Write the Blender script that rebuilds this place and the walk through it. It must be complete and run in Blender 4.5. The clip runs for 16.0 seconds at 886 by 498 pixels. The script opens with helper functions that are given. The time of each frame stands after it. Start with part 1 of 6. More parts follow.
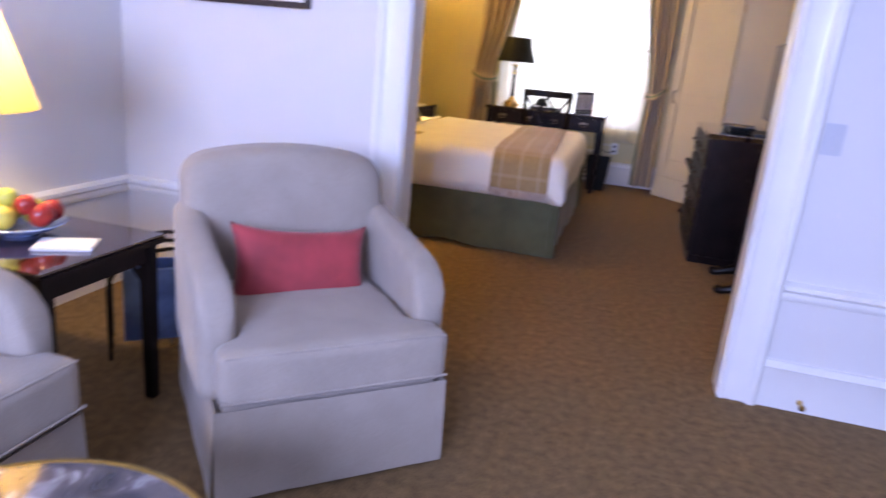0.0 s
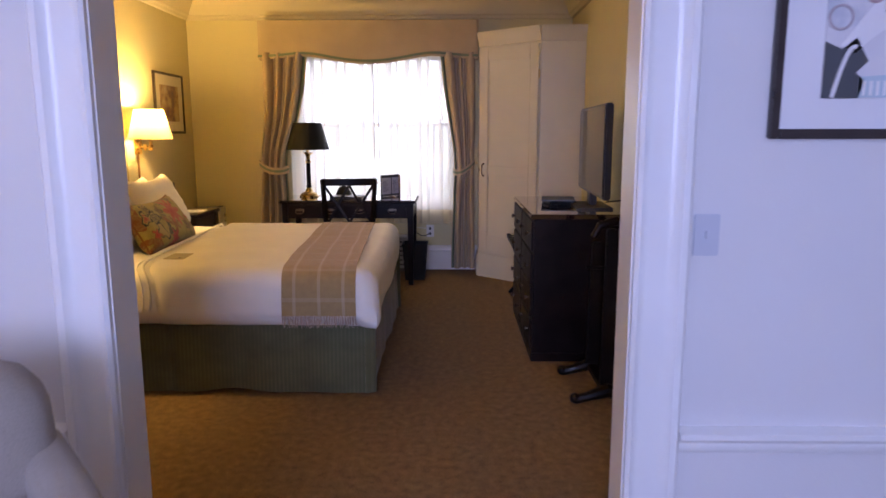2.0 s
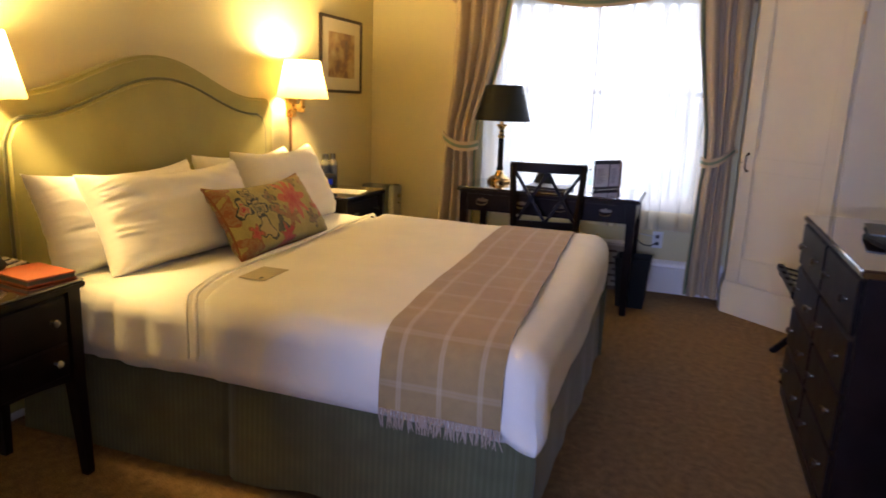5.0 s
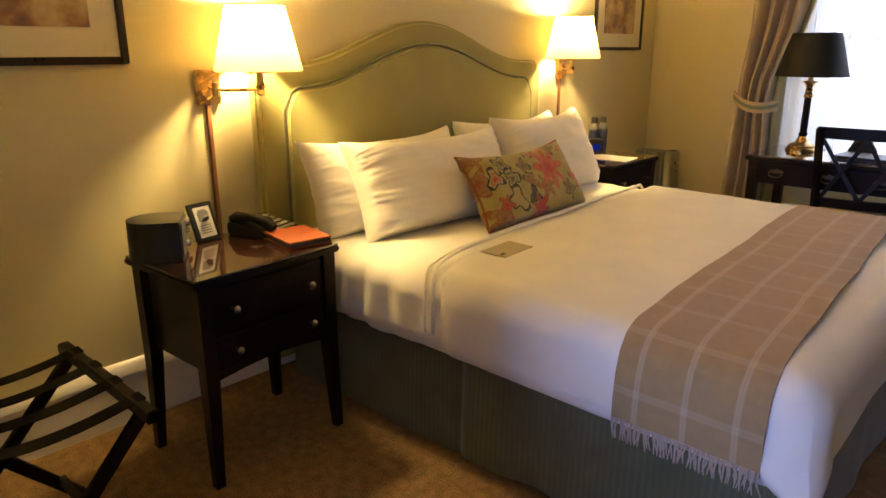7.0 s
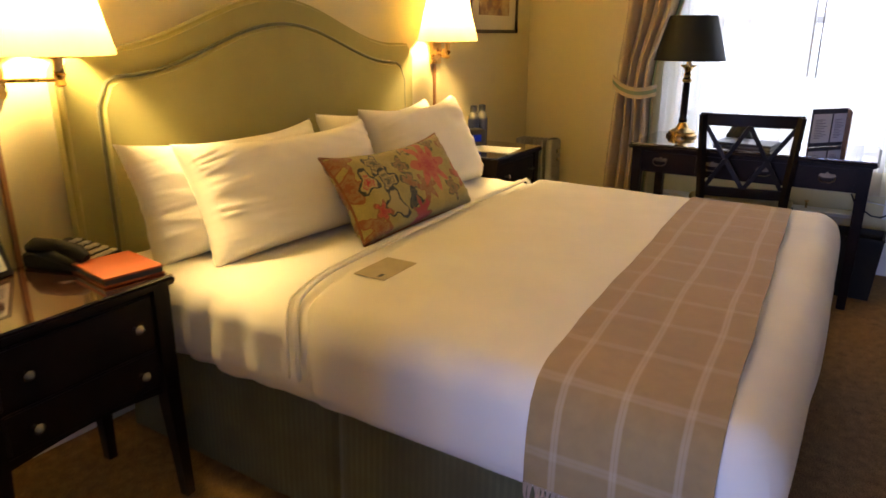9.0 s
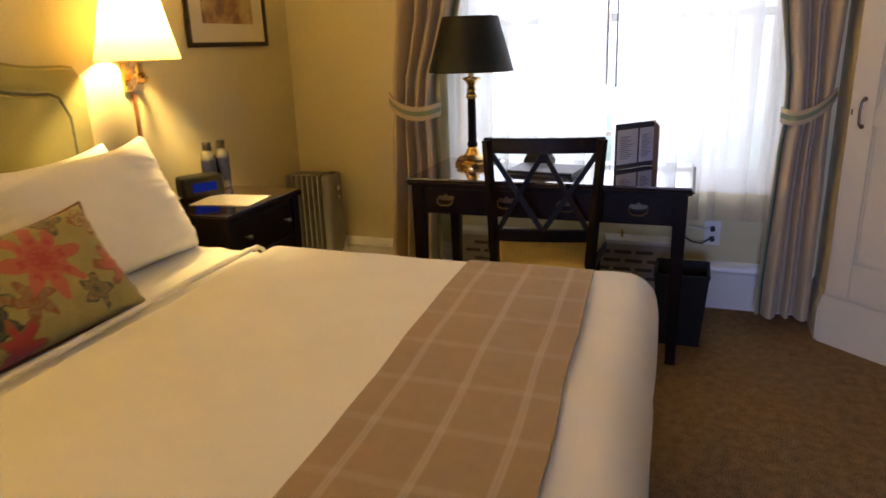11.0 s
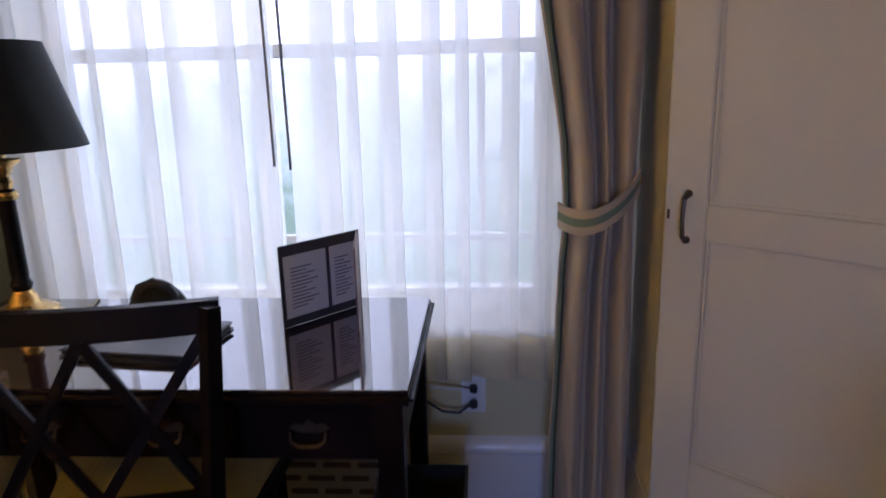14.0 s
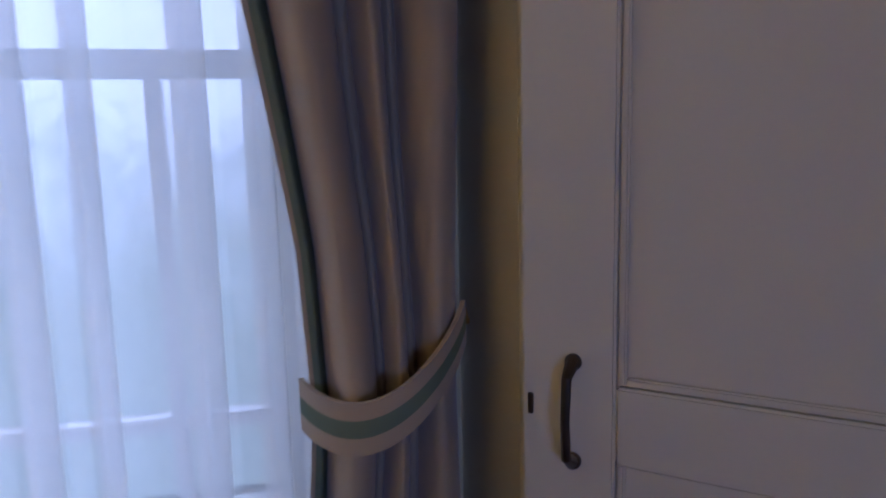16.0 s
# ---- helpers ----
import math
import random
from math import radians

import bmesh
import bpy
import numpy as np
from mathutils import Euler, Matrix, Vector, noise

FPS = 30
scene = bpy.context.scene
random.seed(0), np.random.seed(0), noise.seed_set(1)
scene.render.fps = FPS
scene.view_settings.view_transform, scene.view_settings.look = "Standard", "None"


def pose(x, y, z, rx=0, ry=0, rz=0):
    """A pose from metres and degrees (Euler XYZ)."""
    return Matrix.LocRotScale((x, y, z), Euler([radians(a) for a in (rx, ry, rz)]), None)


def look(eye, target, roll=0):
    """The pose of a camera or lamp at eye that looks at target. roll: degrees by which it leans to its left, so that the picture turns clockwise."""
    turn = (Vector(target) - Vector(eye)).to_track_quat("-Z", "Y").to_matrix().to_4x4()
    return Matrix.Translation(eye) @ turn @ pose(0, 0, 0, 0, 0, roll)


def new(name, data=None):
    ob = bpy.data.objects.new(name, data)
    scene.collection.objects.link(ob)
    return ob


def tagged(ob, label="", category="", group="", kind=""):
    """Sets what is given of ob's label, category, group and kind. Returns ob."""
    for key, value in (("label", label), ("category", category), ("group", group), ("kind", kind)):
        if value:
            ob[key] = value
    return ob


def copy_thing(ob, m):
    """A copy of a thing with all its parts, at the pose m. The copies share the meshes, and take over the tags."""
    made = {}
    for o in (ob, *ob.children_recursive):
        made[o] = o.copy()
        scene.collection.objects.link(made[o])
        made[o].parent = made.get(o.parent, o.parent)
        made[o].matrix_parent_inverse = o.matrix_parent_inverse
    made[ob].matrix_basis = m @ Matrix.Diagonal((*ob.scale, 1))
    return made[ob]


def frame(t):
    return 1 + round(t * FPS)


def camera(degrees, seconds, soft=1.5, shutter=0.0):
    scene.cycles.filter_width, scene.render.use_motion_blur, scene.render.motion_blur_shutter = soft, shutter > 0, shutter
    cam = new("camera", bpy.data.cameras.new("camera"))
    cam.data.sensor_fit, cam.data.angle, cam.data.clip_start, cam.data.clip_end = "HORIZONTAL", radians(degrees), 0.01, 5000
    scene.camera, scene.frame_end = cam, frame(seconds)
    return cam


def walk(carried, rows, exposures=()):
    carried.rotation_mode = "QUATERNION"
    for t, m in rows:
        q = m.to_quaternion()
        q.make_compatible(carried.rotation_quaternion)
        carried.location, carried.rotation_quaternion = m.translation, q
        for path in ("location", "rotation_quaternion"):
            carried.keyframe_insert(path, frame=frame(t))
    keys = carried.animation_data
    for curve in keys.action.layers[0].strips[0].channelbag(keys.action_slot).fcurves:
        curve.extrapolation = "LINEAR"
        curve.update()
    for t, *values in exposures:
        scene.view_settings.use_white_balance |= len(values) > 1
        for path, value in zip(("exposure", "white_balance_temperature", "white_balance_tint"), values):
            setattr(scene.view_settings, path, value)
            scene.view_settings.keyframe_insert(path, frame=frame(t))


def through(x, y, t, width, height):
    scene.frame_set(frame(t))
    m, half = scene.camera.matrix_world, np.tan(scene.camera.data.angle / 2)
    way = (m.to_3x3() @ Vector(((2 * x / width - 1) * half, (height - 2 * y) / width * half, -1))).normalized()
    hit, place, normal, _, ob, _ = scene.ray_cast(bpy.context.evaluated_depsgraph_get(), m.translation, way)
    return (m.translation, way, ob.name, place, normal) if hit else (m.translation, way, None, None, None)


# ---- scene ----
cam = camera(66.0, 16.0, 1.6, 0.45)
PATH = [
    (0, (0.414, 0.414, 1.279), (-0.083, 2.269, 0.72), 5.4),
    (0.5, (0.399, 0.53, 1.32), (0.201, 2.46, 0.835), 3.0),
    (1, (0.433, 0.775, 1.353), (0.314, 2.736, 0.98), 0.7),
    (1.5, (0.447, 1.05, 1.362), (0.373, 3.019, 1.015), 0.3),
    (2, (0.4, 1.377, 1.366), (0.37, 3.349, 1.034), -0.1),
    (2.5, (0.358, 1.68, 1.345), (0.248, 3.648, 1.0), 0.2),
    (3, (0.358, 2.001, 1.346), (0.147, 3.958, 0.993), 1.4),
    (3.2, (0.349, 2.093, 1.341), (0.131, 4.046, 0.967), 1.2),
    (5.3, (0.315, 3.112, 1.366), (-0.451, 4.911, 0.943), 1.5),
    (5.5, (0.31, 3.165, 1.365), (-0.545, 4.925, 0.952), 0.8),
    (6, (0.317, 3.251, 1.359), (-0.829, 4.82, 0.882), -0.3),
    (6.5, (0.309, 3.256, 1.366), (-0.971, 4.698, 0.834), -0.4),
    (7, (0.302, 3.262, 1.382), (-1.011, 4.662, 0.821), -0.1),
    (7.5, (0.279, 3.281, 1.384), (-0.958, 4.742, 0.804), 0.4),
    (8, (0.203, 3.316, 1.369), (-0.934, 4.852, 0.779), 0.5),
    (8.5, (0.134, 3.406, 1.361), (-0.932, 4.986, 0.755), 0.6),
    (9, (0.055, 3.595, 1.367), (-0.976, 5.2, 0.767), 0.1),
    (9.5, (-0.035, 3.825, 1.365), (-0.987, 5.476, 0.758), -0.7),
    (10, (-0.07, 4.117, 1.354), (-0.809, 5.868, 0.733), -0.1),
    (10.2, (-0.119, 4.223, 1.343), (-0.747, 6.02, 0.73), -0.6),
    (10.8, (-0.005, 4.555, 1.355), (-0.66, 6.36, 0.77), -1.5),
    (11.4, (0.1, 4.9, 1.355), (-0.58, 6.69, 0.79), -2.6),
    (12.3, (0.146, 5.462, 1.355), (-0.513, 7.268, 0.805), -3.7),
    (12.5, (0.179, 5.578, 1.363), (-0.488, 7.383, 0.818), -2.9),
    (13, (0.216, 5.779, 1.364), (-0.389, 7.608, 0.827), -3.5),
    (13.5, (0.222, 6.041, 1.364), (-0.079, 7.949, 0.846), -1.3),
    (14, (0.205, 6.268, 1.364), (0.083, 8.204, 0.879), -1.4),
    (14.5, (0.279, 6.543, 1.374), (0.038, 8.476, 0.921), -0.6),
    (15, (0.299, 6.81, 1.371), (0.064, 8.74, 0.9), -1.2),
    (15.5, (0.354, 7.067, 1.351), (0.544, 9.02, 0.966), -0.8),
    (16, (0.406, 7.227, 1.317), (0.819, 9.161, 1.022), -1.4),
]
EXPOSURES = [
    (0.0, 0.62, 6900, 14), (1.0, 0.45, 6900, 15), (1.5, 0.1, 6900, 16), (2.0, -0.04, 6900, 17), (3.0, 0.08, 7100, 15), (5.5, 0.2, 6050, 10), (9.5, 0.15, 6350, 10),
    (12.5, -0.03, 6400, 7), (13.5, -0.24, 5950, 10), (14.5, -0.9, 5650, 16), (15.5, -1.2, 5200, 16), (16.0, -1.1, 4800, 17),
]
walk(cam, [(t, look(eye, target, roll)) for t, eye, target, roll in PATH], EXPOSURES)

# watts of the daylight in the sitting room and of the lamps; strength of the hazy distance
SIT, SCONCE, TABLE, OUT = 250.0, 87.0, 24.0, 4.7

# ---- world and large lights ----
world = bpy.data.worlds.new("world")
scene.world = world
world.use_nodes = True
wn = world.node_tree.nodes
sky = wn.new("ShaderNodeTexSky")
sky.sky_type, sky.sun_disc = "NISHITA", False
sky.sun_elevation, sky.sun_rotation = radians(50), radians(150)
wn["Background"].inputs[1].default_value = 0.12
world.node_tree.links.new(sky.outputs[0], wn["Background"].inputs[0])

WARM = (1.0, 0.66, 0.235)


def lamp(name, kind, m, energy, color, size=0.1, size_y=None):
    li = bpy.data.lights.new(name, kind)
    li.energy, li.color = energy, color
    if kind == "AREA":
        li.shape, li.size, li.size_y = "RECTANGLE", size, size_y or size
    elif kind == "SUN":
        li.angle = radians(12)
    else:
        li.shadow_soft_size = size
    ob = new(name, li)
    ob.matrix_world = m
    return ob


# daylight through the sitting room's window
lamp("daylight_sitting_room", "AREA", look((-0.15, -2.25, 1.85), (-0.5, 3.2, 0.7)), SIT, (0.39, 0.49, 1.0), 2.0, 1.3)
sun = lamp("overcast_sun", "SUN", look((0, 0, 20), (3, -8, 0)), 1.0, (1.0, 0.96, 0.9))

# ---- materials ----


def mat(name, col, rough=0.6, metal=0.0, var=0.1, scale=3.0, bump=0.0, grain=250.0, coat=0.0, spec=0.5, sheen=0.0, fleck=0.0):
    """A surface with patches at one scale, grain at another and fine relief."""
    m = bpy.data.materials.new(name)
    m.use_nodes = True
    n, l = m.node_tree.nodes, m.node_tree.links
    b = n["Principled BSDF"]
    tc = n.new("ShaderNodeTexCoord")
    big, fine = n.new("ShaderNodeTexNoise"), n.new("ShaderNodeTexNoise")
    big.inputs["Scale"].default_value, big.inputs["Detail"].default_value = scale, 5
    fine.inputs["Scale"].default_value, fine.inputs["Detail"].default_value = grain, 2
    l.new(tc.outputs["Object"], big.inputs["Vector"])
    l.new(tc.outputs["Object"], fine.inputs["Vector"])
    ramp = n.new("ShaderNodeValToRGB")
    lo, hi = [max(0, c * (1 - var)) for c in col], [min(1, c * (1 + var)) for c in col]
    ramp.color_ramp.elements[0].position, ramp.color_ramp.elements[1].position = 0.3, 0.7
    ramp.color_ramp.elements[0].color, ramp.color_ramp.elements[1].color = (*lo, 1), (*hi, 1)
    l.new(big.outputs["Fac"], ramp.inputs["Fac"])
    mix = n.new("ShaderNodeMixRGB")
    mix.blend_type = "MULTIPLY"
    mix.inputs[0].default_value = fleck
    fr = n.new("ShaderNodeValToRGB")
    fr.color_ramp.elements[0].position, fr.color_ramp.elements[1].position = 0.35, 0.62
    fr.color_ramp.elements[0].color, fr.color_ramp.elements[1].color = (0.25, 0.25, 0.25, 1), (1.5, 1.5, 1.5, 1)
    l.new(fine.outputs["Fac"], fr.inputs["Fac"])
    l.new(ramp.outputs[0], mix.inputs[1])
    l.new(fr.outputs[0], mix.inputs[2])
    l.new(mix.outputs[0], b.inputs["Base Color"])
    mr = n.new("ShaderNodeMapRange")
    mr.inputs["To Min"].default_value, mr.inputs["To Max"].default_value = max(0.0, rough - 0.08), min(1.0, rough + 0.08)
    l.new(big.outputs["Fac"], mr.inputs["Value"])
    l.new(mr.outputs[0], b.inputs["Roughness"])
    b.inputs["Metallic"].default_value = metal
    b.inputs["Specular IOR Level"].default_value = spec
    b.inputs["Coat Weight"].default_value = coat
    b.inputs["Coat Roughness"].default_value = 0.04
    b.inputs["Sheen Weight"].default_value = sheen
    if bump:
        bp = n.new("ShaderNodeBump")
        bp.inputs["Strength"].default_value, bp.inputs["Distance"].default_value = bump, 0.003
        l.new(fine.outputs["Fac"], bp.inputs["Height"])
        l.new(bp.outputs[0], b.inputs["Normal"])
    return m


def uv_lines(m, line, period, width, axes="uv", soft=0.02, amounts=(0.7, 0.7)):
    """Adds stripes or a check, in metres along the cloth, over a material's colour."""
    n, l = m.node_tree.nodes, m.node_tree.links
    b = n["Principled BSDF"]
    src = b.inputs["Base Color"].links[0].from_socket
    uv = n.new("ShaderNodeUVMap")
    sep = n.new("ShaderNodeSeparateXYZ")
    l.new(uv.outputs[0], sep.inputs[0])
    out = src
    for a, p, amount in zip(axes, period, amounts):
        d = n.new("ShaderNodeMath")
        d.operation = "DIVIDE"
        d.inputs[1].default_value = p
        l.new(sep.outputs["XY"["uv".index(a)]], d.inputs[0])
        f = n.new("ShaderNodeMath")
        f.operation = "FRACT"
        l.new(d.outputs[0], f.inputs[0])
        r = n.new("ShaderNodeValToRGB")
        e = r.color_ramp.elements
        e[0].position, e[0].color = 0.5 - width - soft, (0, 0, 0, 1)
        e[1].position, e[1].color = 0.5 - width, (1, 1, 1, 1)
        for pos, v in ((0.5 - width * 0.25, 1), (0.5, 0.35), (0.5 + width * 0.25, 1), (0.5 + width, 1), (0.5 + width + soft, 0)):
            k = e.new(pos)
            k.color = (v, v, v, 1)
        l.new(f.outputs[0], r.inputs["Fac"])
        g = n.new("ShaderNodeMath")
        g.operation = "MULTIPLY"
        g.inputs[1].default_value = amount
        l.new(r.outputs[0], g.inputs[0])
        mx = n.new("ShaderNodeMixRGB")
        mx.inputs[2].default_value = (*line, 1)
        l.new(g.outputs[0], mx.inputs[0])
        l.new(out, mx.inputs[1])
        out = mx.outputs[0]
    l.new(out, b.inputs["Base Color"])
    return m


WALL = mat("cream_wall_paint", (0.635, 0.572, 0.335), 0.75, var=0.04, scale=1.3, bump=0.12, grain=160)
WALL_SIT = mat("ivory_wall_paint", (0.66, 0.645, 0.625), 0.7, var=0.03, scale=1.1, bump=0.12, grain=160)
CEIL = mat("ceiling_paint", (0.66, 0.595, 0.41), 0.85, var=0.03, scale=1.5, bump=0.1, grain=120)
TRIM = mat("white_gloss_trim", (0.78, 0.77, 0.74), 0.32, var=0.03, scale=4, bump=0.05, grain=60)
CUPB = mat("cream_eggshell_paint", (0.68, 0.63, 0.48), 0.42, var=0.03, scale=3, bump=0.06, grain=60)
CARPET = mat("brown_carpet", (0.195, 0.122, 0.053), 0.95, var=0.24, scale=26, bump=0.9, grain=210, sheen=0.04, fleck=0.55, spec=0.1)
LINEN = mat("white_linen", (0.80, 0.78, 0.72), 0.85, var=0.03, scale=6, bump=0.12, grain=700, sheen=0.2, spec=0.2)
PILLOWCASE = mat("white_pillowcase", (0.82, 0.79, 0.73), 0.8, var=0.03, scale=7, bump=0.1, grain=700, sheen=0.2, spec=0.2)
OLIVE = mat("olive_headboard_cloth", (0.32, 0.295, 0.105), 0.85, var=0.06, scale=5, bump=0.25, grain=600, sheen=0.25, spec=0.2)
SKIRT = mat("olive_bed_skirt_cloth", (0.112, 0.114, 0.058), 0.8, var=0.25, scale=7, bump=0.2, grain=500, sheen=0.3, spec=0.25)
uv_lines(SKIRT, (0.075, 0.078, 0.038), (0.021,), 0.2, "u", 0.12, (0.5,))
THROW = uv_lines(mat("tan_wool", (0.325, 0.23, 0.11), 0.95, var=0.07, scale=30, bump=0.4, grain=520, sheen=0.3, spec=0.15), (0.54, 0.46, 0.36), (0.14, 0.17), 0.045, "uv", 0.03, (0.40, 0.22))
FRINGE = mat("wool_fringe", (0.42, 0.33, 0.26), 0.95, bump=0.3, grain=500)
BEIGE = mat("beige_upholstery", (0.345, 0.295, 0.24), 0.9, var=0.09, scale=6, bump=0.4, grain=420, sheen=0.2, spec=0.2, fleck=0.16)
RED = mat("crimson_velvet", (0.33, 0.035, 0.04), 0.75, var=0.25, scale=9, bump=0.2, grain=500, sheen=0.25)
DARK = mat("dark_mahogany", (0.0095, 0.005, 0.0045), 0.36, var=0.35, scale=9, bump=0.06, grain=90, coat=0.03, spec=0.13)
EBONY = mat("ebonised_wood", (0.008, 0.005, 0.004), 0.38, var=0.3, scale=9, bump=0.06, grain=90, coat=0.04, spec=0.14)
GLASSTOP = mat("glass_over_dark_wood", (0.035, 0.014, 0.010), 0.09, var=0.3, scale=7, coat=1.0, spec=1.0)
GLASSTOP.node_tree.nodes["Principled BSDF"].inputs["Coat IOR"].default_value = 1.8
GLASSTOP.node_tree.nodes["Principled BSDF"].inputs["Coat Roughness"].default_value = 0.01
BRASS = mat("aged_brass", (0.62, 0.42, 0.16), 0.28, 1.0, var=0.2, scale=20)
BRONZE = mat("dark_bronze", (0.14, 0.11, 0.08), 0.35, 1.0, var=0.2, scale=20)
CHROME = mat("polished_steel", (0.6, 0.6, 0.6), 0.2, 1.0, var=0.05)
CRYSTAL = mat("clear_knob", (0.22, 0.21, 0.19), 0.12, 0.6, var=0.1, scale=60)
BLACK = mat("black_plastic", (0.012, 0.012, 0.013), 0.4, var=0.2, scale=10, bump=0.05)
BLACKSHADE = mat("black_shade_card", (0.007, 0.008, 0.007), 0.6, spec=0.25, var=0.2, scale=8, bump=0.1, grain=200)
SCREEN = mat("tv_glass", (0.010, 0.010, 0.012), 0.06, spec=0.6, var=0.05)
CURTAIN = mat("taupe_curtain_cloth", (0.46, 0.37, 0.235), 0.85, var=0.06, scale=5, bump=0.2, grain=600, sheen=0.25, spec=0.2)
GREENBAND = mat("sage_trim_ribbon", (0.17, 0.22, 0.13), 0.8, var=0.06, bump=0.2, grain=500)
SEATCLOTH = mat("gold_dotted_cloth", (0.52, 0.41, 0.17), 0.8, var=0.06, scale=10, bump=0.2, grain=600)
HEATER = mat("grey_enamel", (0.30, 0.30, 0.28), 0.4, var=0.05, scale=6)
HEATER_D = mat("dark_grey_plastic", (0.05, 0.05, 0.05), 0.5, var=0.1)
IVORYKEY = mat("ivory_keys", (0.55, 0.53, 0.45), 0.4, var=0.05)
WHITE = mat("white_plastic", (0.75, 0.75, 0.73), 0.35, var=0.03)
PLATE = mat("grey_white_plate", (0.50, 0.52, 0.56), 0.3, var=0.03)
CORDWOOD = mat("red_brown_cord_cover", (0.26, 0.115, 0.045), 0.4, var=0.15, scale=20)
PAPER = mat("white_paper", (0.66, 0.66, 0.65), 0.8, var=0.03, scale=9)
INK = mat("grey_print", (0.22, 0.22, 0.25), 0.8, var=0.1)
ORANGE = mat("orange_leather", (0.36, 0.072, 0.016), 0.42, var=0.12, scale=18, bump=0.25, grain=300)
WEBBING = mat("black_webbing", (0.010, 0.010, 0.011), 0.9, spec=0.06, var=0.15, bump=0.3, grain=500)
GREYLEATHER = mat("grey_leather", (0.055, 0.055, 0.06), 0.4, var=0.15, scale=15, bump=0.2, grain=300)
CARDBROWN = mat("brown_leather_cover", (0.16, 0.08, 0.06), 0.5, var=0.1, scale=12, bump=0.15, grain=250)
MAT_W = mat("white_picture_mount", (0.70, 0.69, 0.68), 0.7, var=0.03, coat=0.6)
MAT = mat("picture_mount", (0.66, 0.62, 0.50), 0.7, var=0.03, coat=0.6)
FRAMEWOOD = mat("dark_picture_frame", (0.022, 0.012, 0.010), 0.3, var=0.2, scale=12, coat=0.3)
CARDOLIVE = mat("khaki_card", (0.42, 0.37, 0.24), 0.7, var=0.08, scale=14)
CLOTHGREEN = mat("wire_cord", (0.30, 0.24, 0.14), 0.5, var=0.1)
BLUEBOTTLE = mat("blue_label", (0.02, 0.025, 0.06), 0.5, spec=0.25, var=0.4, scale=30)
CLOCKBLUE = mat("clock_face", (0.02, 0.03, 0.10), 0.2, var=0.2)
APPLE = mat("red_apple_skin", (0.40, 0.03, 0.02), 0.3, var=0.35, scale=14)
PEAR = mat("green_fruit_skin", (0.50, 0.52, 0.08), 0.4, var=0.15, scale=14)
LEMON = mat("yellow_fruit_skin", (0.66, 0.50, 0.08), 0.4, var=0.12, scale=14)
BOWL = mat("blue_glazed_china", (0.20, 0.28, 0.50), 0.2, var=0.2, scale=16)
MAGAZINE = mat("blue_magazine_cover", (0.12, 0.20, 0.42), 0.35, var=0.5, scale=7)
GOLD = mat("gilt_edge", (0.45, 0.30, 0.08), 0.35, 0.9, var=0.15, scale=20)
GRILLE = mat("beige_radiator_enamel", (0.50, 0.47, 0.41), 0.45, var=0.06, scale=8)
# dark colour painted in for the shade inside the convector's openings
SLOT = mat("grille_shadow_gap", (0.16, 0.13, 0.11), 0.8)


def cloth_light(name, col, through, clear):
    """Thin cloth: part of the light passes straight through, part is scattered through it."""
    m = bpy.data.materials.new(name)
    m.use_nodes = True
    n, l = m.node_tree.nodes, m.node_tree.links
    n.remove(n["Principled BSDF"])
    d, t, c = n.new("ShaderNodeBsdfDiffuse"), n.new("ShaderNodeBsdfTranslucent"), n.new("ShaderNodeBsdfTransparent")
    tx, no = n.new("ShaderNodeTexCoord"), n.new("ShaderNodeTexNoise")
    no.inputs["Scale"].default_value = 40
    ra = n.new("ShaderNodeValToRGB")
    ra.color_ramp.elements[0].color, ra.color_ramp.elements[1].color = (*[v * 0.94 for v in col], 1), (*col, 1)
    l.new(tx.outputs["Object"], no.inputs["Vector"])
    l.new(no.outputs["Fac"], ra.inputs["Fac"])
    for s in (d, t):
        l.new(ra.outputs[0], s.inputs[0])
    a, b2 = n.new("ShaderNodeMixShader"), n.new("ShaderNodeMixShader")
    a.inputs[0].default_value, b2.inputs[0].default_value = through, clear
    l.new(d.outputs[0], a.inputs[1])
    l.new(t.outputs[0], a.inputs[2])
    l.new(a.outputs[0], b2.inputs[1])
    l.new(c.outputs[0], b2.inputs[2])
    l.new(b2.outputs[0], n["Material Output"].inputs[0])
    return m


SHEER = cloth_light("white_sheer", (0.93, 0.92, 0.88), 0.6, 0.40)
SHEERHEM = cloth_light("sheer_hem", (0.76, 0.70, 0.53), 0.45, 0.03)
SHADE = cloth_light("cream_pleated_shade", (0.36, 0.285, 0.14), 0.68, 0.0)


def marble():
    m = mat("dark_marble", (0.05, 0.045, 0.045), 0.12, coat=0.6)
    n, l = m.node_tree.nodes, m.node_tree.links
    b = n["Principled BSDF"]
    tc, w = n.new("ShaderNodeTexCoord"), n.new("ShaderNodeTexNoise")
    w.inputs["Scale"].default_value, w.inputs["Detail"].default_value, w.inputs["Distortion"].default_value = 7, 6, 2.2
    r = n.new("ShaderNodeValToRGB")
    e = r.color_ramp.elements
    e[0].position, e[0].color = 0.42, (0.045, 0.040, 0.042, 1)
    e[1].position, e[1].color = 0.75, (0.55, 0.53, 0.52, 1)
    k = e.new(0.58)
    k.color = (0.11, 0.09, 0.09, 1)
    l.new(tc.outputs["Object"], w.inputs["Vector"])
    l.new(w.outputs["Fac"], r.inputs["Fac"])
    l.new(r.outputs[0], b.inputs["Base Color"])
    return m


MARBLE = marble()


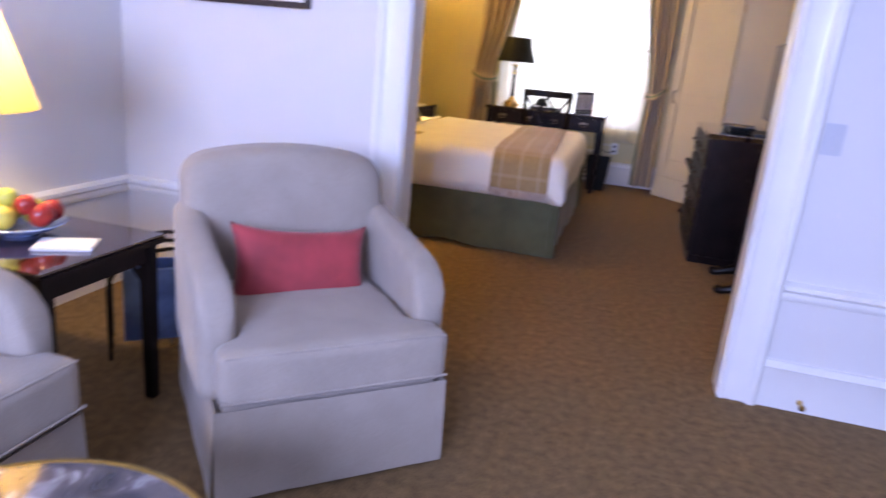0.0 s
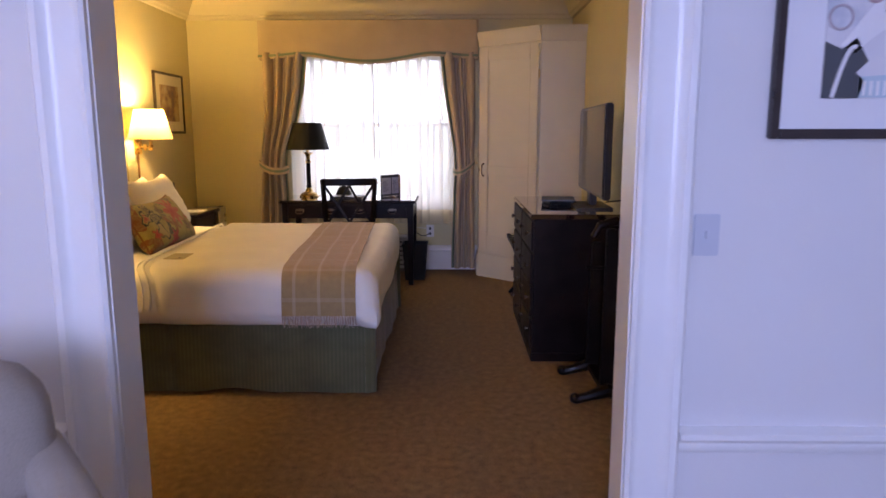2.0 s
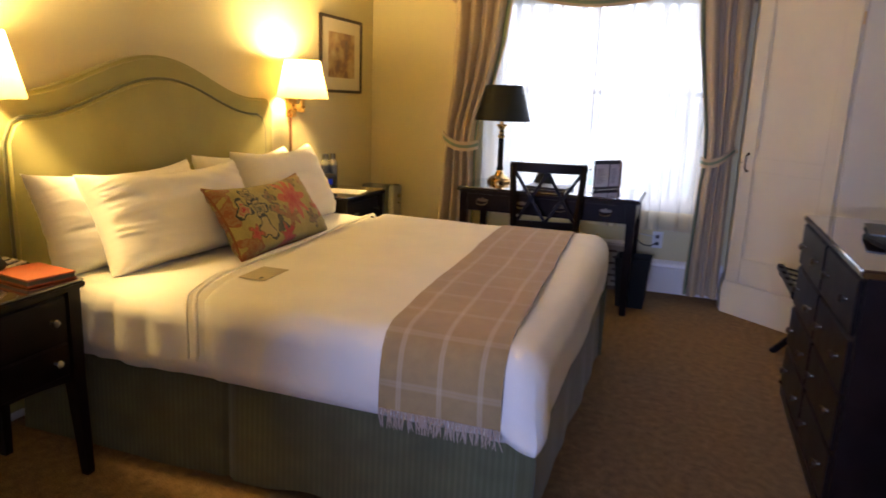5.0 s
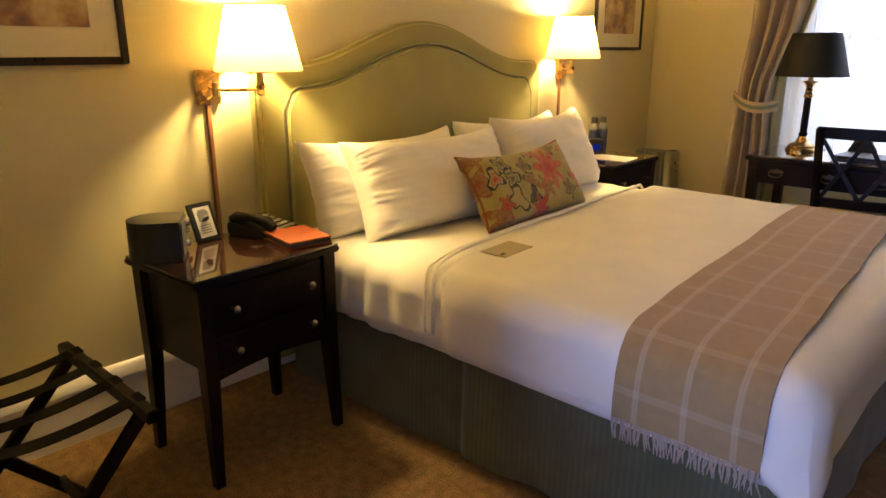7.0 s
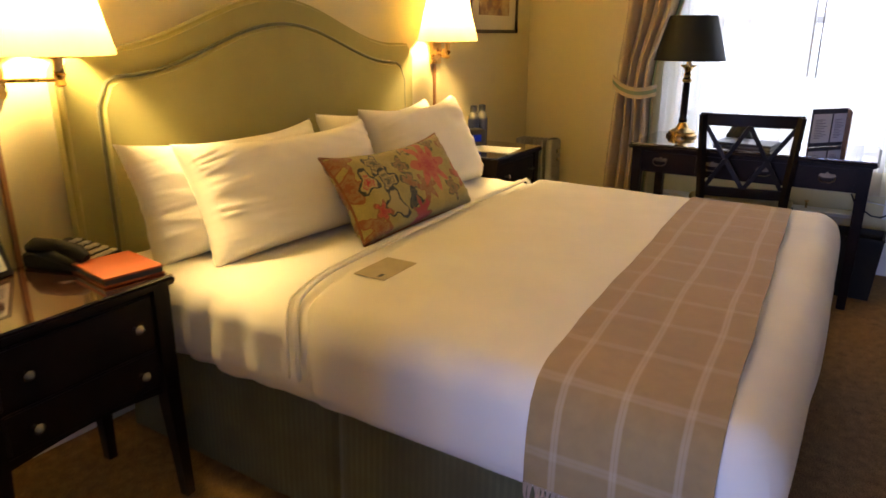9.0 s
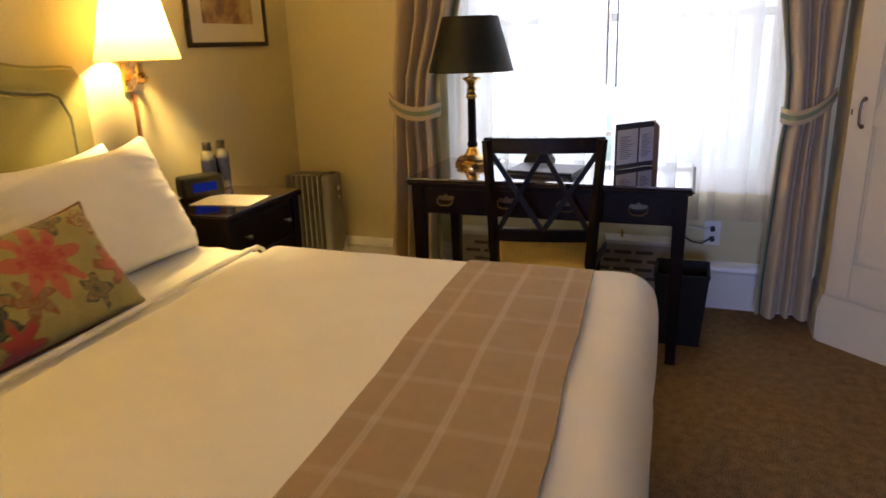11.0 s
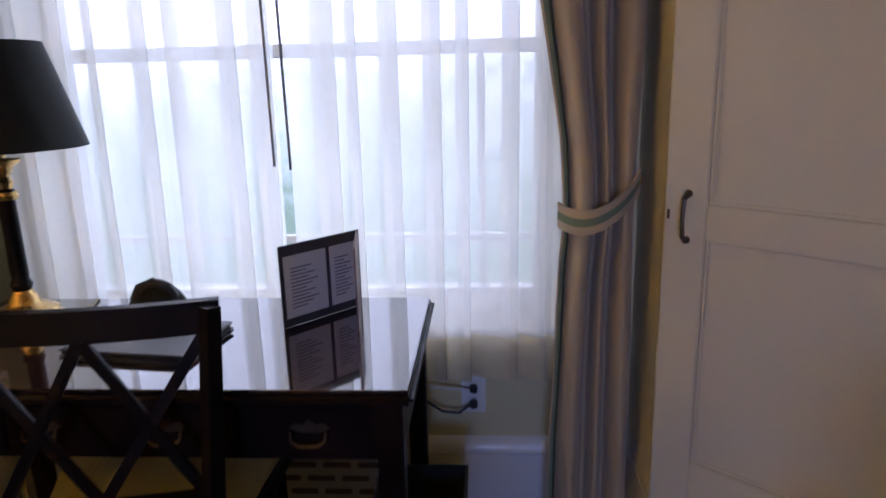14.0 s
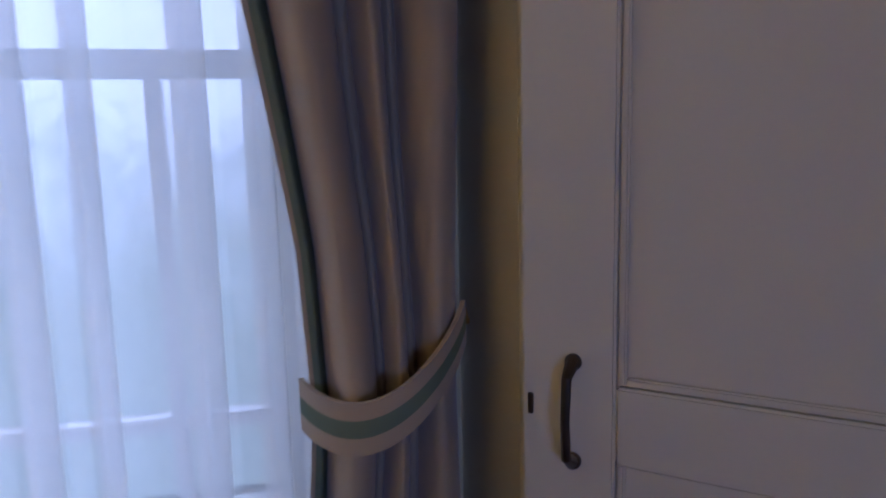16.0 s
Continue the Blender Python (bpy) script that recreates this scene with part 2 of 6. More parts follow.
def floral():
    """Gold-olive cloth printed with outlined blossoms and leaves."""
    m = mat("floral_cloth", (0.33, 0.28, 0.08), 0.85, var=0.14, scale=14, bump=0.3, grain=420, sheen=0.2, fleck=0.25)
    n, l = m.node_tree.nodes, m.node_tree.links
    b = n["Principled BSDF"]
    out = b.inputs["Base Color"].links[0].from_socket

    def op(kind, a, c=0.0, d=None):
        k = n.new("ShaderNodeMath")
        k.operation = kind
        for s, v in zip(k.inputs, (a, c, d)):
            if v is None:
                continue
            if isinstance(v, (int, float)):
                s.default_value = v
            else:
                l.new(v, s)
        return k.outputs[0]

    tc, warp, sp, sw = n.new("ShaderNodeTexCoord"), n.new("ShaderNodeTexNoise"), n.new("ShaderNodeSeparateXYZ"), n.new("ShaderNodeSeparateXYZ")
    warp.inputs["Scale"].default_value, warp.inputs["Detail"].default_value = 20, 3
    l.new(tc.outputs["Object"], warp.inputs["Vector"])
    l.new(tc.outputs["Object"], sp.inputs[0])
    l.new(warp.outputs["Color"], sw.inputs[0])
    px = op("MULTIPLY_ADD", op("SUBTRACT", sw.outputs["X"], 0.5), 0.04, sp.outputs["X"])
    pz = op("MULTIPLY_ADD", op("SUBTRACT", sw.outputs["Y"], 0.5), 0.04, sp.outputs["Z"])
    red, coral, rust, dark, leaf = (0.36, 0.035, 0.04), (0.42, 0.11, 0.06), (0.24, 0.09, 0.03), (0.022, 0.032, 0.03), (0.085, 0.085, 0.04)
    gold, dull = (0.36, 0.29, 0.11), (0.27, 0.17, 0.07)
    #          x      z      radius petals turn  heart, petal, rim
    for x, z, r, k, turn, core, petal, rim in (
            (-0.34, 0.03, 0.075, 5, 0.4, rust, dull, rust), (-0.31, -0.14, 0.07, 5, 1.0, rust, dull, rust), (-0.33, 0.14, 0.06, 6, 0.7, rust, dull, rust),
            (-0.20, 0.085, 0.055, 4, 2.2, leaf, gold, dark), (-0.27, 0.03, 0.06, 3, 1.2, red, gold, dark), (-0.17, 0.015, 0.06, 3, 0.2, leaf, gold, dark),
            (-0.19, -0.08, 0.075, 3, 2.6, gold, gold, dark), (-0.27, -0.09, 0.045, 5, 0.9, red, coral, rust), (-0.06, 0.06, 0.05, 4, 0.9, leaf, dull, leaf),
            (-0.06, -0.02, 0.055, 4, 1.9, rust, dull, leaf), (-0.075, -0.085, 0.055, 3, 1.9, dark, leaf, dark), (-0.05, -0.15, 0.075, 7, 0.5, red, red, rust),
            (0.03, -0.05, 0.065, 6, 0.3, rust, dull, rust), (0.02, 0.13, 0.045, 5, 0.6, rust, gold, leaf), (0.115, 0.035, 0.125, 8, 0.2, red, coral, coral),
            (0.20, 0.13, 0.05, 4, 0.1, leaf, dull, leaf), (0.20, -0.09, 0.055, 5, 0.6, leaf, dull, leaf), (0.31, -0.04, 0.075, 6, 0.8, coral, coral, rust), (0.31, 0.11, 0.055, 4, 0.1, rust, gold, rust)):
        dx, dz = op("SUBTRACT", px, x), op("SUBTRACT", pz, z)
        rad = op("SQRT", op("ADD", op("MULTIPLY", dx, dx), op("MULTIPLY", dz, dz)))
        ang = op("MULTIPLY_ADD", op("ARCTAN2", dz, dx), k, turn)
        lobe = op("MULTIPLY_ADD", op("COSINE", ang), 0.26 * r, 0.74 * r)
        rho = op("DIVIDE", rad, lobe)
        vein = op("MULTIPLY_ADD", op("COSINE", op("MULTIPLY", ang, 3)), 0.06, rho)
        cr, al, g = n.new("ShaderNodeValToRGB"), n.new("ShaderNodeValToRGB"), n.new("ShaderNodeMixRGB")
        e = cr.color_ramp.elements
        e[0].position, e[0].color = 0.22, (*core, 1)
        e[1].position, e[1].color = 0.80, (*rim, 1)
        for pos, c in ((0.34, petal), (0.5, core), (0.58, petal), (0.70, petal)):
            q = e.new(pos)
            q.color = (*c, 1)
        al.color_ramp.elements[0].position, al.color_ramp.elements[0].color = 0.95, (1, 1, 1, 1)
        al.color_ramp.elements[1].position, al.color_ramp.elements[1].color = 1.0, (0, 0, 0, 1)
        l.new(vein, cr.inputs["Fac"])
        l.new(rho, al.inputs["Fac"])
        l.new(al.outputs[0], g.inputs[0])
        l.new(out, g.inputs[1])
        l.new(cr.outputs[0], g.inputs[2])
        out = g.outputs[0]
    l.new(out, b.inputs["Base Color"])
    return m


FLORAL = floral()


def dots(m, col):
    n, l = m.node_tree.nodes, m.node_tree.links
    b = n["Principled BSDF"]
    src = b.inputs["Base Color"].links[0].from_socket
    tc, v, r, g = n.new("ShaderNodeTexCoord"), n.new("ShaderNodeTexVoronoi"), n.new("ShaderNodeValToRGB"), n.new("ShaderNodeMixRGB")
    v.inputs["Scale"].default_value, v.inputs["Randomness"].default_value = 52, 0.1
    r.color_ramp.elements[0].position, r.color_ramp.elements[0].color = 0.14, (0.8, 0.8, 0.8, 1)
    r.color_ramp.elements[1].position, r.color_ramp.elements[1].color = 0.22, (0, 0, 0, 1)
    g.inputs[2].default_value = (*col, 1)
    l.new(tc.outputs["Object"], v.inputs["Vector"])
    l.new(v.outputs["Distance"], r.inputs["Fac"])
    l.new(r.outputs[0], g.inputs[0])
    l.new(src, g.inputs[1])
    l.new(g.outputs[0], b.inputs["Base Color"])


dots(SEATCLOTH, (0.26, 0.15, 0.06))


def glow(name, col, strength):
    m = bpy.data.materials.new(name)
    m.use_nodes = True
    n, l = m.node_tree.nodes, m.node_tree.links
    n.remove(n["Principled BSDF"])
    e = n.new("ShaderNodeEmission")
    e.inputs[0].default_value, e.inputs[1].default_value = (*col, 1), strength
    l.new(e.outputs[0], n["Material Output"].inputs[0])
    return m


def outdoors():
    """Bright hazy sky over pale greenery, out of focus beyond the window."""
    m = glow("hazy_daylight", (1, 1, 1), OUT)
    n, l = m.node_tree.nodes, m.node_tree.links
    e = [k for k in n if k.type == "EMISSION"][0]
    tc, sp = n.new("ShaderNodeTexCoord"), n.new("ShaderNodeSeparateXYZ")
    l.new(tc.outputs["Object"], sp.inputs[0])
    no = n.new("ShaderNodeTexNoise")
    no.inputs["Scale"].default_value, no.inputs["Detail"].default_value = 1.1, 6
    l.new(tc.outputs["Object"], no.inputs["Vector"])
    ad = n.new("ShaderNodeMath")
    ad.operation = "MULTIPLY_ADD"
    ad.inputs[1].default_value = 2.4
    l.new(no.outputs["Fac"], ad.inputs[0])
    leaf = n.new("ShaderNodeTexNoise")
    leaf.inputs["Scale"].default_value, leaf.inputs["Detail"].default_value = 5.0, 8
    l.new(tc.outputs["Object"], leaf.inputs["Vector"])
    la = n.new("ShaderNodeMath")
    la.operation, la.inputs[1].default_value = "MULTIPLY_ADD", 1.8
    l.new(leaf.outputs["Fac"], la.inputs[0])
    l.new(sp.outputs["Z"], la.inputs[2])
    l.new(la.outputs[0], ad.inputs[2])
    r = n.new("ShaderNodeValToRGB")
    els = r.color_ramp.elements
    els[0].position, els[0].color = 0.25, (0.15, 0.20, 0.19, 1)
    els[1].position, els[1].color = 0.60, (0.76, 0.78, 1.0, 1)
    k = els.new(0.47)
    k.color = (0.40, 0.44, 0.52, 1)
    mr = n.new("ShaderNodeMapRange")
    mr.inputs["From Min"].default_value, mr.inputs["From Max"].default_value = -0.1, 6.9
    l.new(ad.outputs[0], mr.inputs["Value"])
    l.new(mr.outputs[0], r.inputs["Fac"])
    l.new(r.outputs[0], e.inputs[0])
    return m


def art(name, tones, scale, seed):
    """A watercolour-like print: soft blots of a few tones, under glass."""
    m = bpy.data.materials.new(name)
    m.use_nodes = True
    n, l = m.node_tree.nodes, m.node_tree.links
    b = n["Principled BSDF"]
    b.inputs["Roughness"].default_value, b.inputs["Coat Weight"].default_value = 0.6, 0.6
    tc, no, mp = n.new("ShaderNodeTexCoord"), n.new("ShaderNodeTexNoise"), n.new("ShaderNodeMapping")
    mp.inputs["Location"].default_value = (seed, seed * 2.1, seed * 0.7)
    no.inputs["Scale"].default_value, no.inputs["Detail"].default_value = scale, 4
    r = n.new("ShaderNodeValToRGB")
    e = r.color_ramp.elements
    e[0].position, e[0].color = 0.3, (*tones[0], 1)
    e[1].position, e[1].color = 0.7, (*tones[-1], 1)
    for i, t in enumerate(tones[1:-1]):
        k = e.new(0.3 + 0.4 * (i + 1) / (len(tones) - 1))
        k.color = (*t, 1)
    l.new(tc.outputs["Object"], mp.inputs[0])
    l.new(mp.outputs[0], no.inputs["Vector"])
    l.new(no.outputs["Fac"], r.inputs["Fac"])
    l.new(r.outputs[0], b.inputs["Base Color"])
    return m


ART_STREET = art("street_print", ((0.10, 0.08, 0.12), (0.24, 0.13, 0.08), (0.42, 0.30, 0.16), (0.50, 0.42, 0.28)), 9, 1.0)
ART_POSTER = art("pale_poster_print", ((0.30, 0.36, 0.42), (0.62, 0.60, 0.60), (0.66, 0.63, 0.60), (0.58, 0.46, 0.45)), 5, 4.0)
POSTER_DARK = mat("poster_dark_ink", (0.05, 0.055, 0.06), 0.6, coat=0.5)
POSTER_PINK = mat("poster_pink_ink", (0.46, 0.30, 0.30), 0.6, coat=0.5)
POSTER_WHITE = mat("poster_white_ink", (0.72, 0.70, 0.68), 0.6, coat=0.5)
POSTER_BLUE = mat("poster_pale_blue_ink", (0.42, 0.52, 0.56), 0.6, coat=0.5)
POSTER_GREY = mat("poster_grey_ink", (0.42, 0.36, 0.37), 0.6, coat=0.5)

# ---- mesh tools ----


def mesh_of(name, bm, material, smooth=32):
    bmesh.ops.recalc_face_normals(bm, faces=bm.faces[:])
    me = bpy.data.meshes.new(name)
    bm.to_mesh(me)
    bm.free()
    for s in material if isinstance(material, (list, tuple)) else [material]:
        me.materials.append(s)
    for p in me.polygons:
        p.use_smooth = True
    me.set_sharp_from_angle(angle=radians(smooth))
    return me


def part(name, bm, material, parent, label="", smooth=32):
    ob = new(name, mesh_of(name, bm, material, smooth))
    ob.parent = parent
    return tagged(ob, label) if label else ob


def thing(name, label, category, m=None, group="", kind=""):
    ob = new(name)
    ob.empty_display_size = 0.1
    if m is not None:
        ob.matrix_world = m
    return tagged(ob, label, category, group, kind)


def solid(name, bm, material, label, category, m=None, group="", kind="", smooth=32):
    ob = new(name, mesh_of(name, bm, material, smooth))
    if m is not None:
        ob.matrix_world = m
    return tagged(ob, label, category, group, kind)


def B():
    return bmesh.new()


def box(bm, a, b, bev=0.0, seg=2, m=None):
    a, b = Vector(a), Vector(b)
    t = Matrix.Translation((a + b) / 2) @ Matrix.Diagonal((*[abs(v) for v in (b - a)], 1))
    vs = bmesh.ops.create_cube(bm, size=1, matrix=(m @ t) if m is not None else t)["verts"]
    if bev:
        es = list({e for v in vs for e in v.link_edges})
        bmesh.ops.bevel(bm, geom=es, offset=bev, segments=seg, affect="EDGES", clamp_overlap=True)
    return bm


def bar(bm, p, q, w, h, w1=None, h1=None, up=(0, 0, 1), bev=0.0):
    """A bar from p to q, w across and h along up, that may taper to w1 and h1."""
    p, q, up = Vector(p), Vector(q), Vector(up)
    d = (q - p).normalized()
    if abs(d.dot(up.normalized())) > 0.97:
        up = Vector((0, 1, 0))
    x = d.cross(up).normalized()
    z = x.cross(d).normalized()
    ring = []
    for c, a, b in ((p, w, h), (q, w1 or w, h1 or h)):
        ring.append([bm.verts.new(c + x * (sx * a / 2) + z * (sz * b / 2)) for sx, sz in ((-1, -1), (1, -1), (1, 1), (-1, 1))])
    fs = [bm.faces.new(ring[0][::-1]), bm.faces.new(ring[1])]
    for i in range(4):
        fs.append(bm.faces.new((ring[0][i], ring[0][(i + 1) % 4], ring[1][(i + 1) % 4], ring[1][i])))
    if bev:
        bmesh.ops.bevel(bm, geom=list({e for f in fs for e in f.edges}), offset=bev, segments=2, affect="EDGES", clamp_overlap=True)
    return bm


def lathe(bm, prof, seg=24, c=(0, 0, 0), cap=True):
    c = Vector(c)
    rings = []
    for r, z in prof:
        rings.append([bm.verts.new(c + Vector((r * math.cos(2 * math.pi * i / seg), r * math.sin(2 * math.pi * i / seg), z))) for i in range(seg)])
    for a, b in zip(rings, rings[1:]):
        for i in range(seg):
            bm.faces.new((a[i], a[(i + 1) % seg], b[(i + 1) % seg], b[i]))
    if cap:
        bm.faces.new(rings[0][::-1])
        bm.faces.new(rings[-1])
    return bm


def tube(bm, pts, r, seg=8, close=False):
    pts = [Vector(p) for p in pts]
    n = len(pts)
    rings = []
    prev = None
    for i, p in enumerate(pts):
        a, b = pts[(i - 1) % n if close else max(i - 1, 0)], pts[(i + 1) % n if close else min(i + 1, n - 1)]
        d = (b - a).normalized()
        if prev is None:
            prev = Vector((0, 0, 1)) if abs(d.z) < 0.9 else Vector((1, 0, 0))
        x = d.cross(prev).normalized()
        y = x.cross(d).normalized()
        prev = y
        rr = r[i] if isinstance(r, (list, tuple)) else r
        rings.append([bm.verts.new(p + (x * math.cos(2 * math.pi * k / seg) + y * math.sin(2 * math.pi * k / seg)) * rr) for k in range(seg)])
    for i in range(n if close else n - 1):
        a, b = rings[i], rings[(i + 1) % n]
        for k in range(seg):
            bm.faces.new((a[k], a[(k + 1) % seg], b[(k + 1) % seg], b[k]))
    if not close:
        bm.faces.new(rings[0][::-1])
        bm.faces.new(rings[-1])
    return bm


def sheet(bm, fn, nu, nv, thick=0.0, uvf=None, mi=None):
    """A cloth from fn(u, v), u and v from 0 to 1; with a thickness it is closed all round."""
    lay = bm.loops.layers.uv.verify()
    P = [[Vector(fn(i / nu, j / nv)) for j in range(nv + 1)] for i in range(nu + 1)]

    def normal(i, j):
        du = P[min(i + 1, nu)][j] - P[max(i - 1, 0)][j]
        dv = P[i][min(j + 1, nv)] - P[i][max(j - 1, 0)]
        c = du.cross(dv)
        return c.normalized() if c.length > 1e-9 else Vector((0, 0, 1))

    front = [[bm.verts.new(P[i][j]) for j in range(nv + 1)] for i in range(nu + 1)]
    sides = [front]
    if thick:
        sides.append([[bm.verts.new(P[i][j] - normal(i, j) * thick) for j in range(nv + 1)] for i in range(nu + 1)])
    for k, g in enumerate(sides):
        for i in range(nu):
            for j in range(nv):
                idx = ((i, j), (i + 1, j), (i + 1, j + 1), (i, j + 1))
                if k:
                    idx = idx[::-1]
                f = bm.faces.new([g[a][b] for a, b in idx])
                if mi:
                    f.material_index = mi((i + 0.5) / nu, (j + 0.5) / nv)
                for lp, (a, b) in zip(f.loops, idx):
                    lp[lay].uv = uvf(a / nu, b / nv) if uvf else (a / nu, b / nv)
    if thick:
        edge = [(i, 0) for i in range(nu)] + [(nu, j) for j in range(nv)] + [(i, nv) for i in range(nu, 0, -1)] + [(0, j) for j in range(nv, 0, -1)]
        for (a, b), (c, d) in zip(edge, edge[1:] + edge[:1]):
            f = bm.faces.new((front[a][b], sides[1][a][b], sides[1][c][d], front[c][d]))
            if mi:
                f.material_index = mi(min(a / nu, 0.999), min(b / nv, 0.999))
    return bm


def cushion(bm, a, b, r, n=10, fn=None):
    """A box with soft round edges; fn may push each point about."""
    a, b = Vector(a), Vector(b)
    c, h = (a + b) / 2, (b - a) / 2
    vs = {}

    def vert(p):
        key = tuple(round(v, 5) for v in p)
        if key not in vs:
            q = Vector([p[k] * h[k] for k in range(3)])
            inner = Vector([max(-(h[k] - r), min(h[k] - r, q[k])) for k in range(3)])
            d = q - inner
            w = inner + (d.normalized() * r if d.length > 1e-9 else Vector())
            w = c + w
            vs[key] = bm.verts.new(fn(w, Vector(p)) if fn else w)
        return vs[key]

    g = [math.sin((-1 + 2 * i / n) * math.pi / 2) for i in range(n + 1)]
    for ax in range(3):
        for s in (-1, 1):
            for i in range(n):
                for j in range(n):
                    q = []
                    for di, dj in ((0, 0), (1, 0), (1, 1), (0, 1)):
                        p = [0, 0, 0]
                        p[ax], p[(ax + 1) % 3], p[(ax + 2) % 3] = s, g[i + di], g[j + dj]
                        q.append(vert(p))
                    try:
                        bm.faces.new(q)
                    except ValueError:
                        pass
    return bm


def pillow(bm, w, h, d, wrinkle=0.006, seed=0, n=22):
    """A stuffed pillow, w by h, lying in the x-z plane, with pinched corners and creased ends."""
    for s in (-1, 1):
        def fn(u, v, s=s):
            x, z = 2 * u - 1, 2 * v - 1
            k = (max(0, 1 - x ** 4) * max(0, 1 - z ** 4)) ** 0.42 * (1 - 0.12 * z)
            px = w / 2 * x * (1 - 0.09 * (1 - z * z) * abs(x) ** 3)
            pz = h / 2 * z * (1 - (0.21 if z > 0 else 0.07) * (1 - abs(x) ** 2.5) * abs(z) ** 2)
            end = min(1, k * 2.2) * (0.25 + 1.6 * abs(x) ** 3)
            wr = noise.noise(Vector((px * 9 + seed, pz * 16, s * 3.0 + seed))) * wrinkle * min(1, k * 2)
            cr = 1 - abs(noise.noise(Vector((px * 4 + seed * 2, pz * 22 + abs(x) * 3 * z, seed + s))))
            wr += (cr ** 5 - 0.5) * wrinkle * 0.95 * end
            dg = 1 - abs(noise.noise(Vector(((px - pz) * 14 + seed, (px + pz) * 3, seed - s))))
            wr += (dg ** 6 - 0.4) * wrinkle * 0.7 * min(1, k * 1.5) * (abs(x) * abs(z))
            return (px, s * (d / 2 * k + wr * 1.2), pz)
        sheet(bm, fn, n, n)
    bmesh.ops.remove_doubles(bm, verts=bm.verts[:], dist=0.0008)
    return bm


def outline(bm, pts, y0, y1, bev=0.0):
    """A flat shape in the x-z plane, given by its edge, made thick from y0 to y1."""
    f = bm.faces.new([bm.verts.new((x, y0, z)) for x, z in pts])
    r = bmesh.ops.extrude_face_region(bm, geom=[f])
    vs = [v for v in r["geom"] if isinstance(v, bmesh.types.BMVert)]
    bmesh.ops.translate(bm, verts=vs, vec=(0, y1 - y0, 0))
    if bev:
        es = [e for v in vs for e in v.link_edges if all(q in vs for q in e.verts)]
        bmesh.ops.bevel(bm, geom=list(set(es)), offset=bev, segments=3, affect="EDGES", clamp_overlap=True)
    return bm


def profile_run(bm, p, q, prof, out):
    """A moulding from p to q: prof gives (out, up) points."""
    p, q, out = Vector(p), Vector(q), Vector(out)
    r = [[bm.verts.new(c + out * a + Vector((0, 0, b))) for a, b in prof] for c in (p, q)]
    for i in range(len(prof)):
        j = (i + 1) % len(prof)
        bm.faces.new((r[0][i], r[0][j], r[1][j], r[1][i]))
    bm.faces.new(r[0][::-1])
    bm.faces.new(r[1])
    return bm

# ---- structure ----
XL, XR, YB, YF = -2.20, 1.55, 8.25, 3.38     # bedroom: left, right, window wall, wall of the opening
SY, SX0, SX1, SYB = 3.245, -2.02, 3.2, -2.3   # sitting room
H = 2.66
OL, OR, OH = -0.562, 0.892, 2.2              # opening between the rooms
WX0, WX1, WZ0, WZ1 = -1.16, 0.44, 0.62, 2.16  # window


def structure(name, bm, material, label, category="wall"):
    return solid(name, bm, material, label, category, kind="structure")


bm = B()
box(bm, (-2.5, -2.6, -0.12), (3.5, 8.6, 0))
structure("floor", bm, CARPET, "brown and gold flecked fitted carpet over the whole floor", "floor")
bm = B()
box(bm, (XL - 0.15, YF, H), (XR + 0.15, YB + 0.3, H + 0.1))
structure("ceiling", bm, CEIL, "plain cream painted bedroom ceiling", "ceiling")
bm = B()
box(bm, (SX0 - 0.15, SYB - 0.15, H + 0.02), (SX1 + 0.15, SY + 0.16, H + 0.12))
structure("ceiling_2", bm, WALL_SIT, "plain ivory sitting room ceiling", "ceiling")

bm = B()
box(bm, (XL - 0.15, YF - 0.08, 0), (XL, YB + 0.3, H))
structure("wall_west", bm, WALL, "cream painted bedroom wall behind the bed")
bm = B()
box(bm, (XR, YF - 0.08, 0), (XR + 0.15, YB + 0.3, H))
structure("wall_east", bm, WALL, "cream painted bedroom wall behind the dresser")
bm = B()
box(bm, (XL, YB, 0), (WX0, YB + 0.28, H))
box(bm, (WX1, YB, 0), (XR, YB + 0.28, H))
box(bm, (WX0, YB, 0), (WX1, YB + 0.28, WZ0))
box(bm, (WX0, YB, WZ1), (WX1, YB + 0.28, H))
structure("wall_north", bm, WALL, "cream painted wall around the bedroom window")
# the wall between the rooms has one skin to each room
for nm, y0, y1, x0, x1, ma, lb in (("wall_partition_1", SY, SY + 0.08, SX0 - 0.15, SX1, WALL_SIT, "ivory wall with a wide cased opening to the bedroom"),
                                   ("wall_partition_2", SY + 0.08, YF, XL, XR, WALL, "cream bedroom wall with a wide opening")):
    bm = B()
    box(bm, (x0, y0, 0), (OL - 0.02, y1, H))
    box(bm, (OR + 0.02, y0, 0), (x1, y1, H))
    box(bm, (OL - 0.02, y0, OH + 0.02), (OR + 0.02, y1, H))
    structure(nm, bm, ma, lb)
bm = B()
box(bm, (SX0 - 0.15, SYB, 0), (SX0, SY, H + 0.02))
structure("wall_sitting_west", bm, WALL_SIT, "ivory painted sitting room wall")
bm = B()
box(bm, (SX1, SYB, 0), (SX1 + 0.15, SY + 0.08, H + 0.02))
structure("wall_sitting_east", bm, WALL_SIT, "ivory painted sitting room wall")
bm = B()
for a, b in (((SX0 - 0.15, SYB - 0.2, 0), (-1.20, SYB, H + 0.02)), ((0.90, SYB - 0.2, 0), (SX1 + 0.15, SYB, H + 0.02)), ((-1.20, SYB - 0.2, 0), (0.90, SYB, 1.1)), ((-1.20, SYB - 0.2, 2.5), (0.90, SYB, H + 0.02))):
    box(bm, a, b)
